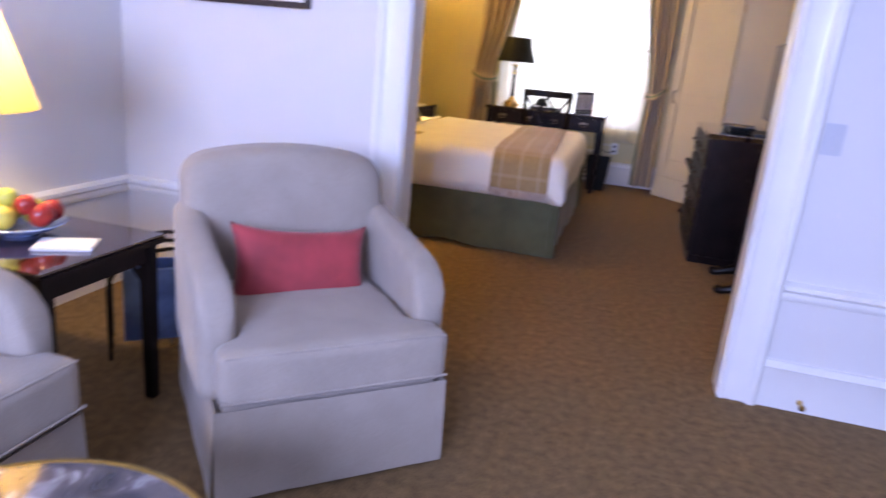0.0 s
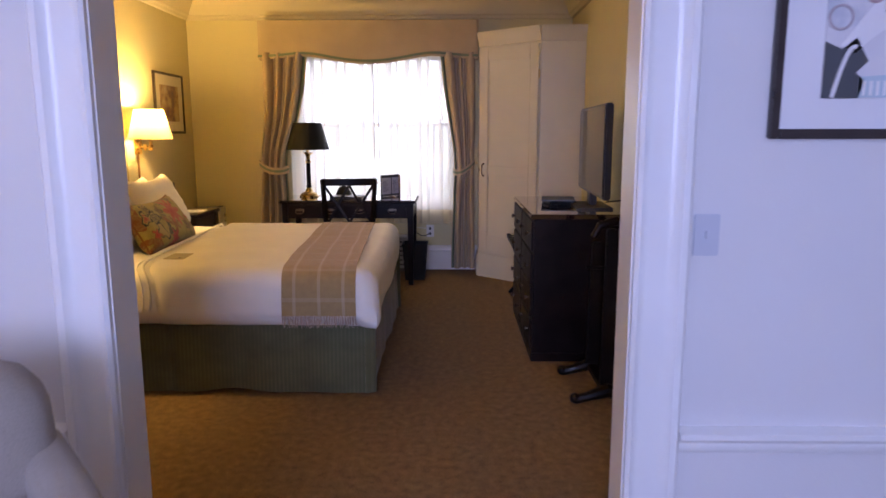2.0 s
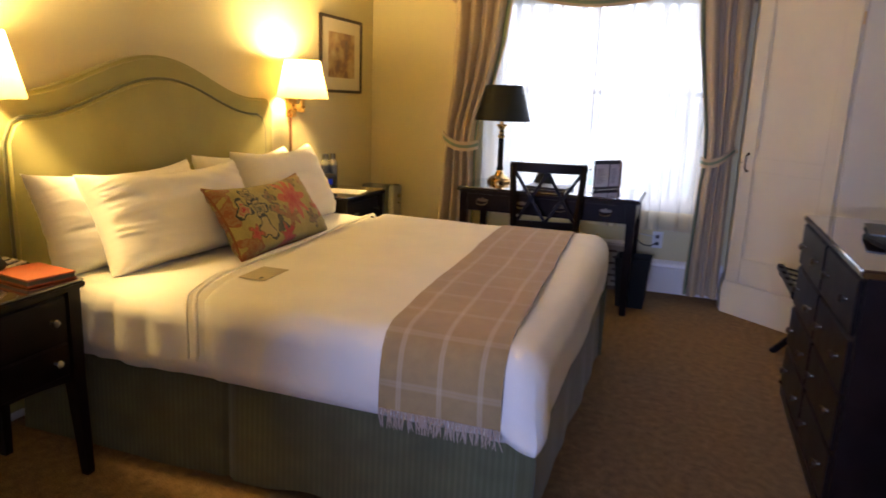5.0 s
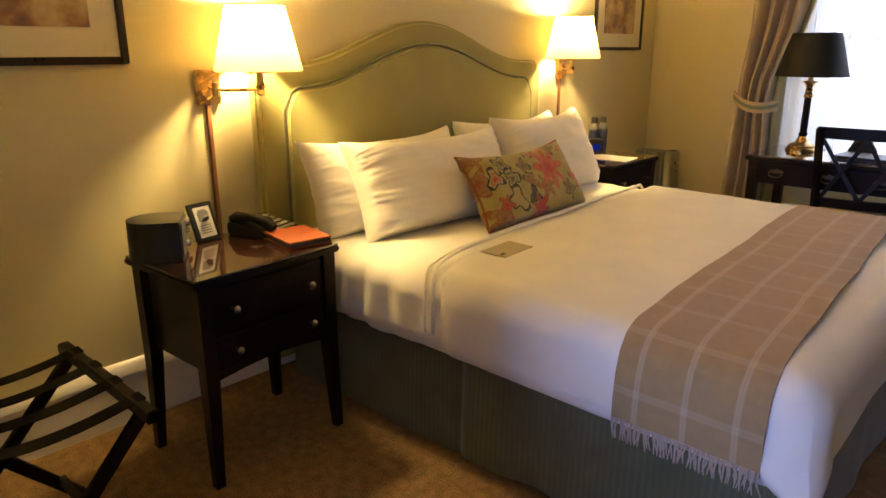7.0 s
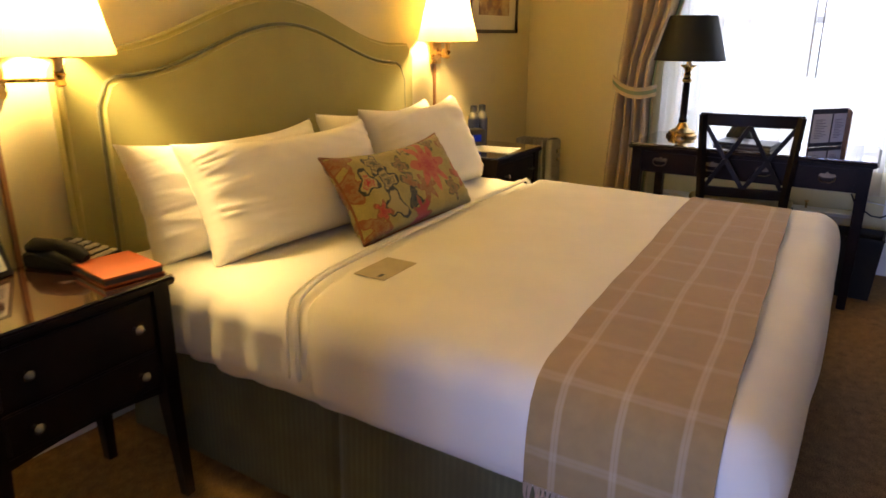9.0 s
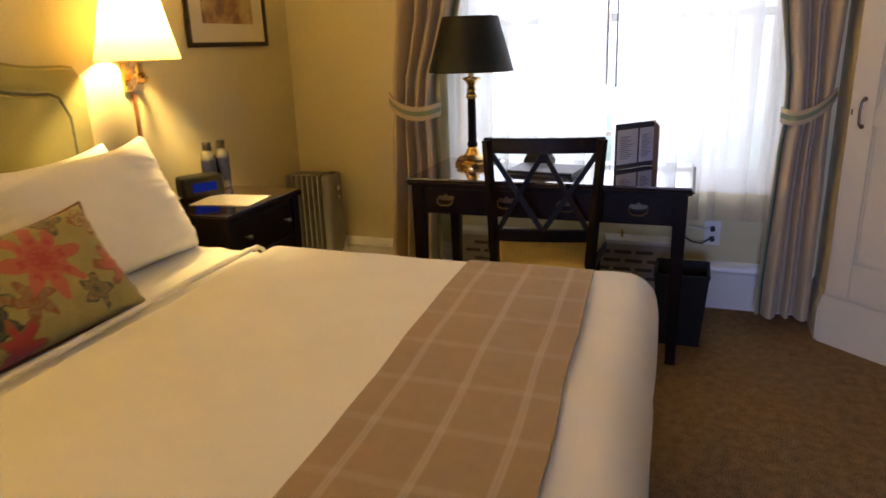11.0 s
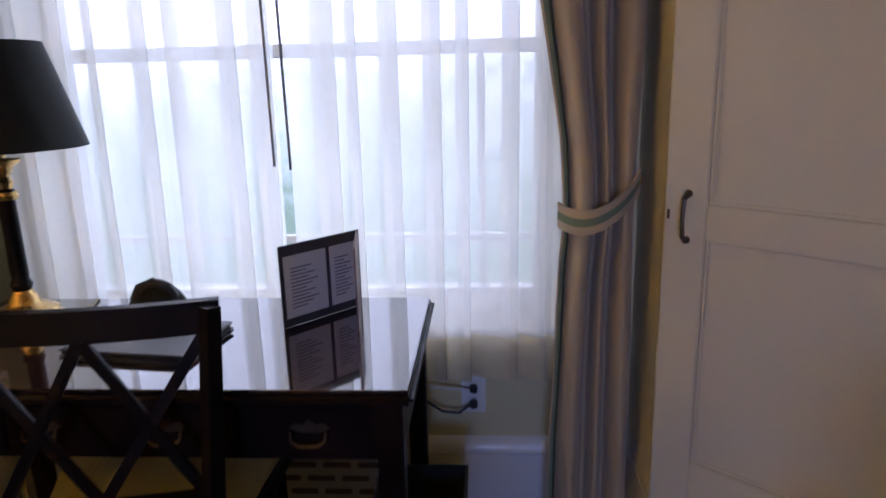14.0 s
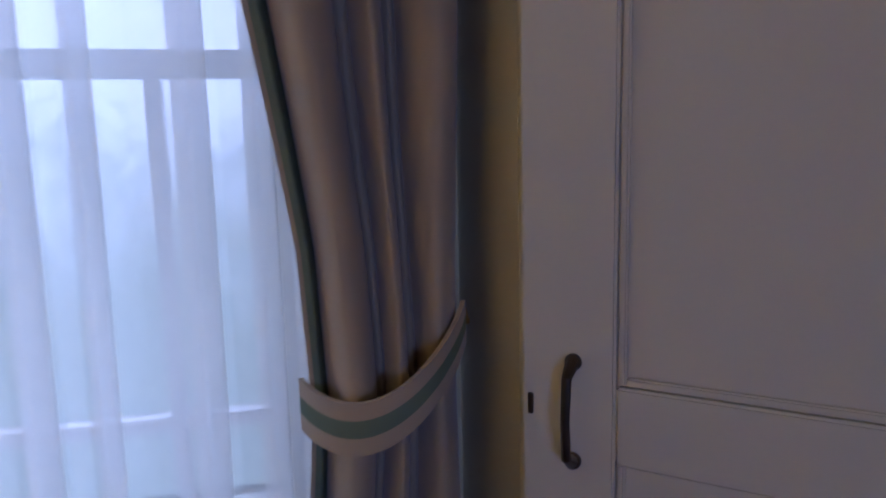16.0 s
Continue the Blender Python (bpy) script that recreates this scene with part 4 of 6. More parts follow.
# throw across the foot
throw = thing("throw_blanket", "tan plaid wool throw with fringes, laid across the bed", "blanket", pose(-0.35, 5.75, 0))
TP = [(4.742, 0.452), (4.738, 0.52), (4.742, 0.58), (4.762, 0.635), (4.80, 0.672), (4.86, 0.690), (5.0, 0.697)] + [(5.0 + 1.5 * i / 10, 0.700 + 0.004 * math.sin(i)) for i in range(1, 10)] + [(6.5, 0.697), (6.64, 0.690), (6.70, 0.672), (6.738, 0.635), (6.758, 0.58), (6.762, 0.5), (6.76, 0.44)]
TL = [0.0]
for a, b in zip(TP, TP[1:]):
    TL.append(TL[-1] + math.dist(a, b))


def throw_pt(u, v):
    s = v * TL[-1]
    y, z = float(np.interp(s, TL, [p[0] for p in TP])), float(np.interp(s, TL, [p[1] for p in TP]))
    f = (y - 4.78) / 1.94
    x0, x1 = -0.478 - 0.130 * f, -0.097 - 0.117 * f
    bump = 0.003 * noise.noise(Vector((u * 3, s * 5, 0))) + 0.002
    side = 1 if 4.8 < y < 6.7 else 0
    return (x0 + (x1 - x0) * u + 0.006 * noise.noise(Vector((u, s * 4, 3))), y + (1 - side) * (-bump if y < 5 else bump), z + side * bump)


bm = sheet(B(), throw_pt, 18, 90, 0.007, lambda u, v: (u * 0.42, v * TL[-1]))
bm.transform(pose(0.35, -5.75, 0))
part("blanket", bm, THROW, throw, "", 60)
for i in range(64):
    u = (i + 0.5) / 64
    p = Vector(throw_pt(u, 0))
    q = p + Vector((0.012 * random.uniform(-1, 1), 0.006 * random.uniform(-0.2, 1), -0.052 - 0.014 * random.random()))
    bm = tube(B(), [p, (p + q) / 2 + Vector((0.006 * random.uniform(-1, 1), -0.004, 0)), q], [0.0028, 0.0026, 0.0012], 5)
    bm.transform(pose(0.35, -5.75, 0))
    part("fringe_strand", bm, FRINGE, throw, "", 60)
bm = B()
for i in range(64):
    p = Vector(throw_pt((i + 0.5) / 64, 1))
    tube(bm, [p, p + Vector((0.008 * random.uniform(-1, 1), 0, -0.055))], [0.0026, 0.0012], 5)
bm.transform(pose(0.35, -5.75, 0))
fr = tagged(part("fringe", bm, FRINGE, throw, "pale twisted wool fringe", 60), kind="stuff")

# ---- nightstands ----


def nightstand(m):
    t = thing("nightstand", "dark mahogany nightstand with two drawers and a glass top", "nightstand", m, "nightstands")
    W, D, T = 0.57, 0.44, 0.722     # local: front looks along +x, width along y
    part("top", box(B(), (-D, -W / 2, T - 0.03), (0, W / 2, T - 0.006), 0.006), DARK, t)
    part("glass_top", box(B(), (-D + 0.004, -W / 2 + 0.004, T - 0.006), (-0.004, W / 2 - 0.004, T), 0.002), GLASSTOP, t, "thin glass sheet over the top")
    part("body", box(B(), (-D + 0.04, -W / 2 + 0.045, 0.39), (-0.035, W / 2 - 0.045, T - 0.03), 0.004), DARK, t)
    for sx in (-D + 0.045, -0.04):
        for sy in (-1, 1):
            y = sy * (W / 2 - 0.04)
            bm = B()
            bar(bm, (sx, y, T - 0.03), (sx, y, 0.36), 0.05, 0.05, 0.046, 0.046)
            bar(bm, (sx, y, 0.3602), (sx + (0.012 if sx > -0.1 else -0.012), y + sy * 0.012, 0.0), 0.046, 0.046, 0.03, 0.03)
            part("leg", bm, DARK, t)
    for k, (z0, z1) in enumerate(((0.405, 0.512), (0.524, 0.675))):
        dr = part("drawer", box(B(), (-0.036, -W / 2 + 0.07, z0), (-0.022, W / 2 - 0.07, z1), 0.004), DARK, t)
        for sy in (-0.15, 0.15):
            bm = lathe(B(), [(0.006, 0), (0.006, 0.012), (0.012, 0.018), (0.014, 0.025), (0.010, 0.032), (0.003, 0.036)], 12)
            bm.transform(pose(-0.022, sy, (z0 + z1) / 2, 0, 90, 0))
            part("knob", bm, CRYSTAL, dr, "clear faceted knob")
    bm = B()
    pts = [(-W / 2 + 0.065, 0.388)] + [(-W / 2 + 0.065 + (W - 0.13) * i / 16, 0.36 + 0.018 * math.sin(math.pi * i / 16)) for i in range(17)] + [(W / 2 - 0.065, 0.388)]
    outline(bm, pts, 0, 0.014)
    bm.transform(Matrix(((0, 1, 0, -0.05), (1, 0, 0, 0), (0, 0, 1, 0.004), (0, 0, 0, 1))))
    part("apron", bm, DARK, t)
    return t


ns = nightstand(pose(-1.548, 4.43, 0, 0, 0, 3))
ns2 = copy_thing(ns, pose(-1.685, 7.14, 0))

# objects on the first nightstand
rad = thing("clock_radio", "black rounded table radio on the nightstand", "radio", pose(-1.862, 4.222, 0.723, 0, 0, 148))
bm = B()
prof = [(-0.085, -0.06), (0.085, -0.06), (0.085, 0.03)] + [(0.085 * math.cos(a), 0.03 + 0.085 * math.sin(a)) for a in np.linspace(0, math.pi, 21)[1:-1]] + [(-0.085, 0.03)]
lo = [bm.verts.new((x, y, 0)) for x, y in prof]
hi = [bm.verts.new((x * 0.97, y * 0.97, 0.13)) for x, y in prof]
for i in range(len(prof)):
    bm.faces.new((lo[i], lo[(i + 1) % len(prof)], hi[(i + 1) % len(prof)], hi[i]))
bm.faces.new(hi)
bm.faces.new(lo)
part("case", bm, BLACK, rad)
part("front_panel", box(B(), (-0.078, -0.064, 0.012), (0.078, -0.0605, 0.122), 0.001), GREYLEATHER, rad, "dark control panel")
for k in range(4):
    bm = lathe(B(), [(0.009, 0), (0.009, 0.008), (0.007, 0.010)], 12)
    bm.transform(pose(0.03 + 0.022 * (k % 2), -0.064, 0.03 + 0.026 * (k // 2) * 1.7, 90, 0, 0))
    part("button", bm, CHROME, rad)
bm = lathe(B(), [(0.016, 0), (0.016, 0.012), (0.012, 0.014)], 16)
bm.transform(pose(0.045, -0.064, 0.102, 90, 0, 0))
part("dial", bm, CHROME, rad)

pf = thing("card_stand", "small black frame holding a printed notice", "frame", pose(-1.925, 4.412, 0.723, 0, 0, 100))
TILT_F = pose(0, 0, 0, -20, 0, 0)
bm = box(B(), (-0.052, -0.006, 0.0), (0.052, 0.006, 0.142), 0.003, 2, TILT_F)
part("frame", bm, BLACK, pf)
part("notice", box(B(), (-0.034, -0.0075, 0.016), (0.034, -0.0062, 0.126), 0, 2, TILT_F), PAPER, pf, "printed white notice")
bm = B()
outline(bm, [(-0.022, 0.075), (0.022, 0.075), (0.024, 0.105), (0.012, 0.116), (-0.014, 0.116), (-0.023, 0.104)], -0.0085, -0.0076)
bm.transform(TILT_F)
part("emblem", bm, INK, pf)
bm = B()
for k in range(4):
    box(bm, (-0.024, -0.0085, 0.03 + 0.009 * k), (0.02, -0.0076, 0.033 + 0.009 * k), 0, 2, TILT_F)
part("print_block", bm, INK, pf)
part("easel_leg", bar(B(), (0, 0.006, 0.09), (0, 0.065, 0.002), 0.02, 0.004), BLACK, pf)

ph = thing("telephone", "black desk telephone with pale keys on the nightstand", "telephone", pose(-1.90, 4.62, 0.723, 0, 0, 108))
bm = B()
pr = [(-0.10, 0), (0.10, 0), (0.10, 0.016), (-0.06, 0.044), (-0.10, 0.044)]
vs = [[bm.verts.new((x, y, z)) for y, z in pr] for x in (-0.09, 0.09)]
for i in range(5):
    bm.faces.new((vs[0][i], vs[0][(i + 1) % 5], vs[1][(i + 1) % 5], vs[1][i]))
bm.faces.new(vs[0])
bm.faces.new(vs[1])
bmesh.ops.bevel(bm, geom=bm.edges[:], offset=0.006, segments=2, affect="EDGES")
bm.transform(pose(0, 0, 0, 0, 0, 180))
part("base", bm, BLACKSHADE, ph)
part("handset", tube(B(), [(-0.058, 0.095, 0.050), (-0.058, 0.07, 0.062), (-0.058, 0.0, 0.068), (-0.058, -0.07, 0.052), (-0.058, -0.095, 0.034)], [0.018, 0.024, 0.018, 0.024, 0.018], 12), BLACKSHADE, ph, "black curved handset")
for r in range(5):
    for c in range(4):
        y, z = -0.088 + 0.031 * r, 0.017 + 0.0054 * r
        part("key", box(B(), (-0.022 + 0.027 * c, y, z), (-0.002 + 0.027 * c, y + 0.021, z + 0.008), 0.002), IVORYKEY, ph)

nb = thing("leather_folder", "orange leather folder lying on the nightstand", "folder", pose(-1.70, 4.63, 0.723, 0, 0, 82))
part("cover", box(B(), (-0.085, -0.105, 0.020), (0.085, 0.105, 0.026), 0.003), ORANGE, nb)
part("page_block", box(B(), (-0.08, -0.10, 0.006), (0.08, 0.10, 0.0198), 0.001), GREYLEATHER, nb)
part("back_cover", box(B(), (-0.085, -0.105, 0.0), (0.085, 0.105, 0.0058), 0.002), ORANGE, nb)

# objects on the second nightstand
pp = solid("paper_sheet", box(B(), (-0.14, -0.105, 0), (0.14, 0.105, 0.002)), PAPER, "white paper sheet on the nightstand", "paper", pose(-1.86, 7.12, 0.723, 0, 0, 8))
for x, y in ((-2.085, 7.378), (-2.10, 7.298)):
    bt = thing("water_bottle", "clear water bottle with dark blue label and black cap", "bottle", pose(x, y, 0.723), "water bottles")
    part("bottle", lathe(B(), [(0.030, 0), (0.034, 0.006), (0.034, 0.03), (0.0335, 0.150), (0.031, 0.170), (0.018, 0.186), (0.016, 0.194)], 20), CRYSTAL, bt)
    part("label", lathe(B(), [(0.0345, 0.035), (0.0346, 0.145)], 20, cap=False), BLUEBOTTLE, bt, "dark blue label with pale marks")
    part("cap", lathe(B(), [(0.021, 0.188), (0.021, 0.222), (0.019, 0.226)], 16), BLACK, bt)
ck = thing("alarm_clock", "black alarm clock with a blue glowing display", "clock", pose(-2.055, 7.165, 0.723, 0, 0, 60))
part("case", cushion(B(), (-0.095, -0.055, 0), (0.095, 0.055, 0.10), 0.018, 6), BLACK, ck)
part("display", box(B(), (-0.055, -0.0575, 0.03), (0.055, -0.0545, 0.07), 0.001), glow("blue_display", (0.05, 0.10, 0.9), 0.12), ck, "blue lit display")

# ---- swing-arm sconces ----


def sconce(m, s=1):
    t = thing("wall_sconce", "brass swing-arm wall lamp, lit, with cream pleated shade", "wall lamp", m, "bedside sconces")
    part("wall_plate", box(B(), (0, -0.05, -0.065), (0.022, 0.05, 0.065), 0.005), BRASS, t)
    bm = B()
    for k in range(-1, 2):
        bar(bm, (0.024, -0.042, -0.045 + 0.036 * k + 0.02), (0.024, 0.042, 0.0 + 0.036 * k + 0.02), 0.004, 0.01, up=(1, 0, 0))
    part("plate_relief", bm, BRASS, t)
    bm = B()
    tube(bm, [(0.02, 0, 0), (0.07, 0, -0.008), (0.11, 0.025 * s, -0.008), (0.165, 0.115 * s, -0.008), (0.175, 0.13 * s, -0.008)], 0.006, 8)
    lathe(bm, [(0.012, -0.03), (0.013, 0.02)], 12, (0.07, 0, 0))
    part("arm", bm, BRASS, t)
    part("socket", lathe(B(), [(0.008, -0.03), (0.018, -0.022), (0.012, -0.008), (0.02, 0.006), (0.014, 0.012), (0.014, 0.06)], 16, (0.175, 0.13 * s, 0)), BRASS, t)
    bm = B()
    lathe(bm, [(0.165, 0.062), (0.137, 0.178), (0.109, 0.294)], 144, (0.175, 0.13 * s, 0), cap=False)
    for i, v in enumerate(bm.verts):
        a = math.atan2(v.co.y - 0.13 * s, v.co.x - 0.175)
        sq = 1 + 0.05 * math.cos(4 * a) + 0.009 * math.cos(72 * a)
        v.co.x, v.co.y = 0.175 + (v.co.x - 0.175) * sq, 0.13 * s + (v.co.y - 0.13 * s) * sq
    part("shade", bm, SHADE, t, "cream pleated shade glowing warm", 60)
    part("shade_ring", tube(B(), [(0.175 + 0.109 * math.cos(a), 0.13 * s + 0.109 * math.sin(a), 0.294) for a in np.linspace(0, 2 * math.pi, 33)[:-1]], 0.003, 6, True), BRASS, t)
    # added dish, hidden in the shade, that blocks lamp light from the floor
    part("light_baffle", lathe(B(), [(0.014, 0.052), (0.06, 0.054), (0.088, 0.064), (0.090, 0.068), (0.058, 0.058), (0.014, 0.056)], 24, (0.175, 0.13 * s, 0), cap=False), BRASS, t)
    part("bulb", lathe(B(), [(0.012, 0.06), (0.024, 0.10), (0.028, 0.13), (0.018, 0.155), (0.004, 0.162)], 16, (0.175, 0.13 * s, 0)), glow("lit_bulb", WARM, 6), t, "lit warm bulb")
    part("cord_cover", box(B(), (0, -0.012, -0.9), (0.014, 0.006, -0.0655), 0.003), CORDWOOD, t, "narrow brown cord cover running down the wall")
    return t


sc = sconce(pose(XL + 0.002, 4.60, 1.245))
sc2 = sconce(pose(XL + 0.002, 7.0, 1.27), -1)
for y, z in ((4.73, 1.245), (6.87, 1.27)):
    lamp("sconce_light", "POINT", pose(XL + 0.177, y, z + 0.25), SCONCE, WARM, 0.05)

# ---- framed pictures ----


def picture(name, label, w, h, mount, print_mat, m, fw=0.026, board=None):
    """Hangs in the x-z plane, looking along -y; origin at its lower left corner."""
    t = thing(name, label, "picture", m)
    bm = B()
    box(bm, (0, -0.022, 0), (fw, 0, h), 0.004)
    box(bm, (w - fw, -0.022, 0), (w, 0, h), 0.004)
    box(bm, (fw, -0.022, 0), (w - fw, 0, fw), 0.004)
    box(bm, (fw, -0.022, h - fw), (w - fw, 0, h), 0.004)
    part("frame", bm, FRAMEWOOD, t)
    part("mount", box(B(), (fw, -0.010, fw), (w - fw, -0.002, h - fw)), board or MAT, t)
    x0, z0, x1, z1 = mount
    part("print", box(B(), (x0, -0.0135, z0), (x1, -0.0101, z1)), print_mat, t)
    return t


picture("framed_print", "dark framed street scene print hanging by the headboard wall", 0.64, 0.54, (0.12, 0.11, 0.52, 0.43), ART_STREET, pose(XL + 0.002, 7.375, 1.375, 0, 0, 90), 0.022)
picture("framed_print", "dark framed street scene print hanging above the luggage rack", 0.70, 0.58, (0.115, 0.12, 0.585, 0.46), ART_STREET, pose(XL + 0.002, 3.615, 1.335, 0, 0, 90), 0.026)
picture("framed_poster", "dark framed pale print on the ivory wall by the armchair", 0.59, 0.74, (0.13, 0.14, 0.46, 0.60), ART_POSTER, pose(-1.621, SY - 0.002, 1.392), 0.026, MAT_W)
po = picture("framed_poster", "dark framed art deco poster on the ivory wall", 0.59, 0.74, (0.13, 0.105, 0.465, 0.62), ART_POSTER, pose(1.237, SY - 0.002, 1.352), 0.026, MAT_W)
Y0 = -0.0155


def ink(name, pts, ma, y=Y0):
    part(name, outline(B(), pts, y, -0.0136), ma, po)


ink("ink_figure", [(0.13, 0.105), (0.225, 0.105), (0.24, 0.15), (0.215, 0.17), (0.245, 0.2), (0.21, 0.26), (0.175, 0.23), (0.13, 0.25)], POSTER_DARK)
ink("ink_band", [(0.225, 0.107), (0.37, 0.107), (0.37, 0.17), (0.225, 0.16)], POSTER_BLUE)
ink("ink_arm", [(0.32, 0.33), (0.345, 0.32), (0.44, 0.2), (0.42, 0.17), (0.375, 0.15), (0.38, 0.165), (0.405, 0.2)], POSTER_PINK)
ink("ink_figure", [(0.17, 0.24), (0.235, 0.33), (0.27, 0.36), (0.28, 0.28), (0.24, 0.25), (0.21, 0.22)], POSTER_WHITE)
ink("ink_plane", [(0.27, 0.325), (0.32, 0.338), (0.34, 0.348), (0.36, 0.34), (0.43, 0.355), (0.37, 0.327), (0.33, 0.322)], POSTER_DARK)
bm = B()
tube(bm, [(0.155 + 0.055 * t, Y0 - 0.002, 0.107 + 0.13 * math.sin(t * 1.7)) for t in np.linspace(0, 1, 9)], 0.006, 6)
part("ink_line", bm, POSTER_WHITE, po)
for cx, cz, r in ((0.165, 0.31, 0.03), (0.25, 0.37, 0.022)):
    part("ink_ring", tube(B(), [(cx + r * math.cos(a), Y0 + 0.001, cz + r * math.sin(a)) for a in np.linspace(0, 2 * math.pi, 25)[:-1]], 0.004, 6, True), POSTER_GREY if r > 0.025 else POSTER_PINK, po)
for k in range(7):
    part("ink_bar", box(B(), (0.235 + 0.018 * k, Y0 - 0.001, 0.112), (0.243 + 0.018 * k, Y0 + 0.0005, 0.15)), POSTER_WHITE, po)

# ---- luggage racks ----


def rack(m):
    t = thing("luggage_rack", "folding black wooden luggage rack with dark webbing straps", "luggage rack", m, "luggage racks")
    L, W, Z = 0.62, 0.44, 0.50       # rails along x
    for y in (-W / 2, W / 2):
        part("rail", bar(B(), (-L / 2, y, Z), (L / 2, y, Z), 0.034, 0.034, bev=0.004), EBONY, t)
    for x in (-L / 2 + 0.06, L / 2 - 0.06):
        for s in (-1, 1):
            part("leg", bar(B(), (x + 0.012 * s, -s * W / 2, Z - 0.017), (x + 0.012 * s, s * (W / 2 - 0.01), 0.0), 0.022, 0.036, up=(0, 1, 0), bev=0.003), EBONY, t)
    part("stretcher", bar(B(), (-L / 2 + 0.085, W * 0.3, 0.11), (L / 2 - 0.085, W * 0.3, 0.11), 0.018, 0.03), EBONY, t)
    for k in range(4):
        x = -L / 2 + 0.10 + (L - 0.2) * k / 3

        def strap(u, v, x=x):
            return (x - 0.025 + 0.05 * v, -W / 2 - 0.018 + (W + 0.036) * u, Z + 0.0185 - 0.03 * math.sin(math.pi * u))

        part("strap", sheet(B(), strap, 12, 1, 0.003), WEBBING, t)
    return t


rk = rack(pose(-1.575, 3.655, 0))
copy_thing(rk, pose(1.10, 6.93, 0, 0, 0, 90))

# ---- dresser and television ----
ds = thing("dresser", "dark mahogany chest of drawers under the television", "dresser", pose(1.19, 5.96, 0))
DX0, DX1, DY0, DY1, DZ = -0.325, 0.325, -0.60, 0.60, 0.90
part("body", box(B(), (DX0 + 0.012, DY0 + 0.012, 0.055), (DX1, DY1 - 0.012, DZ - 0.028), 0.004), DARK, ds)
part("top", box(B(), (DX0 - 0.008, DY0, DZ - 0.028), (DX1, DY1, DZ), 0.007), GLASSTOP, ds, "polished overhanging top")
part("plinth", box(B(), (DX0 + 0.004, DY0 + 0.006, 0), (DX1, DY1 - 0.006, 0.055), 0.005), DARK, ds)
for r in range(4):
    z0 = 0.075 + 0.2 * r
    for a, b in (((-0.575, -0.005)), (0.005, 0.575)):
        dr = part("drawer", box(B(), (DX0 - 0.002, a + 0.006, z0), (DX0 + 0.012, b - 0.006, z0 + 0.185), 0.004), DARK, ds)
        for y in (a + 0.12, b - 0.12):
            bm = lathe(B(), [(0.008, 0), (0.007, 0.01), (0.015, 0.018), (0.016, 0.025), (0.006, 0.03)], 12)
            bm.transform(pose(DX0 - 0.002, y, z0 + 0.095, 0, -90, 0))
            part("knob", bm, BRONZE, dr)
tv = thing("television", "flat black television on a low stand", "television", pose(1.285, 5.83, 0.90, 0, 0, -2.5))
part("housing", box(B(), (0.0, -0.51, 0.085), (0.045, 0.51, 0.64), 0.008), BLACK, tv)
part("screen", box(B(), (-0.004, -0.495, 0.105), (0.0005, 0.495, 0.625), 0.001), SCREEN, tv, "dark reflecting screen")
part("neck", box(B(), (-0.005, -0.06, 0.012), (0.04, 0.06, 0.10), 0.006), BLACK, tv)
part("stand", box(B(), (-0.11, -0.22, 0.0), (0.12, 0.22, 0.013), 0.005), BLACK, tv)
bx = thing("media_box", "flat black set-top box on the dresser", "electronics", pose(1.12, 6.04, 0.901, 0, 0, 6))
part("case", box(B(), (-0.09, -0.125, 0), (0.09, 0.125, 0.028), 0.006), BLACKSHADE, bx)
bk = thing("magazine", "dark glossy magazine on the set-top box", "magazine", pose(1.11, 6.01, 0.93, 0, 0, -8))
part("cover", box(B(), (-0.11, -0.15, 0), (0.11, 0.15, 0.006), 0.002), GREYLEATHER, bk)
solid("power_cable", tube(B(), [(1.345, 5.6, 0.95), (1.42, 5.5, 0.97), (1.48, 5.42, 0.905), (1.535, 5.33, 0.75), (1.538, 5.32, 0.45)], 0.005, 8), BLACK, "black television power cable", "cable")

# ---- valet stand ----
vs_ = thing("valet_stand", "dark wooden clothes valet stand beside the dresser", "valet stand", pose(1.19, 4.93, 0))
for y in (-0.21, 0.21):
    bm = B()
    tube(bm, [(-0.17, y, 0.018), (-0.10, y, 0.035), (0, y, 0.07), (0.10, y, 0.035), (0.17, y, 0.018)], [0.024, 0.024, 0.04, 0.024, 0.024], 10)
    for x in (-0.165, 0.165):
        bmesh.ops.create_uvsphere(bm, u_segments=12, v_segments=8, radius=0.027, matrix=pose(x, y, 0.027))
    part("foot_bar", bm, EBONY, vs_)
part("stretcher", bar(B(), (0, -0.21, 0.06), (0, 0.21, 0.06), 0.05, 0.035, bev=0.004), EBONY, vs_)
part("post", bar(B(), (0.0, -0.19, 0.08), (0.0, -0.17, 0.90), 0.075, 0.034, 0.05, 0.028, bev=0.004), EBONY, vs_)
part("post", bar(B(), (0.0, 0.19, 0.08), (0.0, 0.17, 0.78), 0.075, 0.034, 0.05, 0.028, bev=0.004), EBONY, vs_)
part("hanger", tube(B(), [(-0.09, -0.18, 0.86), (-0.06, -0.18, 0.915), (0.02, -0.18, 0.94), (0.12, -0.18, 0.925), (0.19, -0.18, 0.86), (0.235, -0.18, 0.765)], [0.018, 0.022, 0.024, 0.026, 0.028, 0.02], 12), DARK, vs_, "shaped mahogany coat hanger bar")
part("trouser_bar", tube(B(), [(-0.12, -0.165, 0.70), (0.13, -0.165, 0.70)], 0.009, 10), EBONY, vs_)
ol = thing("wall_outlet", "cream wall outlet with a plug behind the valet stand", "outlet", pose(XR - 0.001, 5.35, 0.40))
part("plate", box(B(), (-0.006, -0.036, -0.058), (0, 0.036, 0.058), 0.002), WHITE, ol)
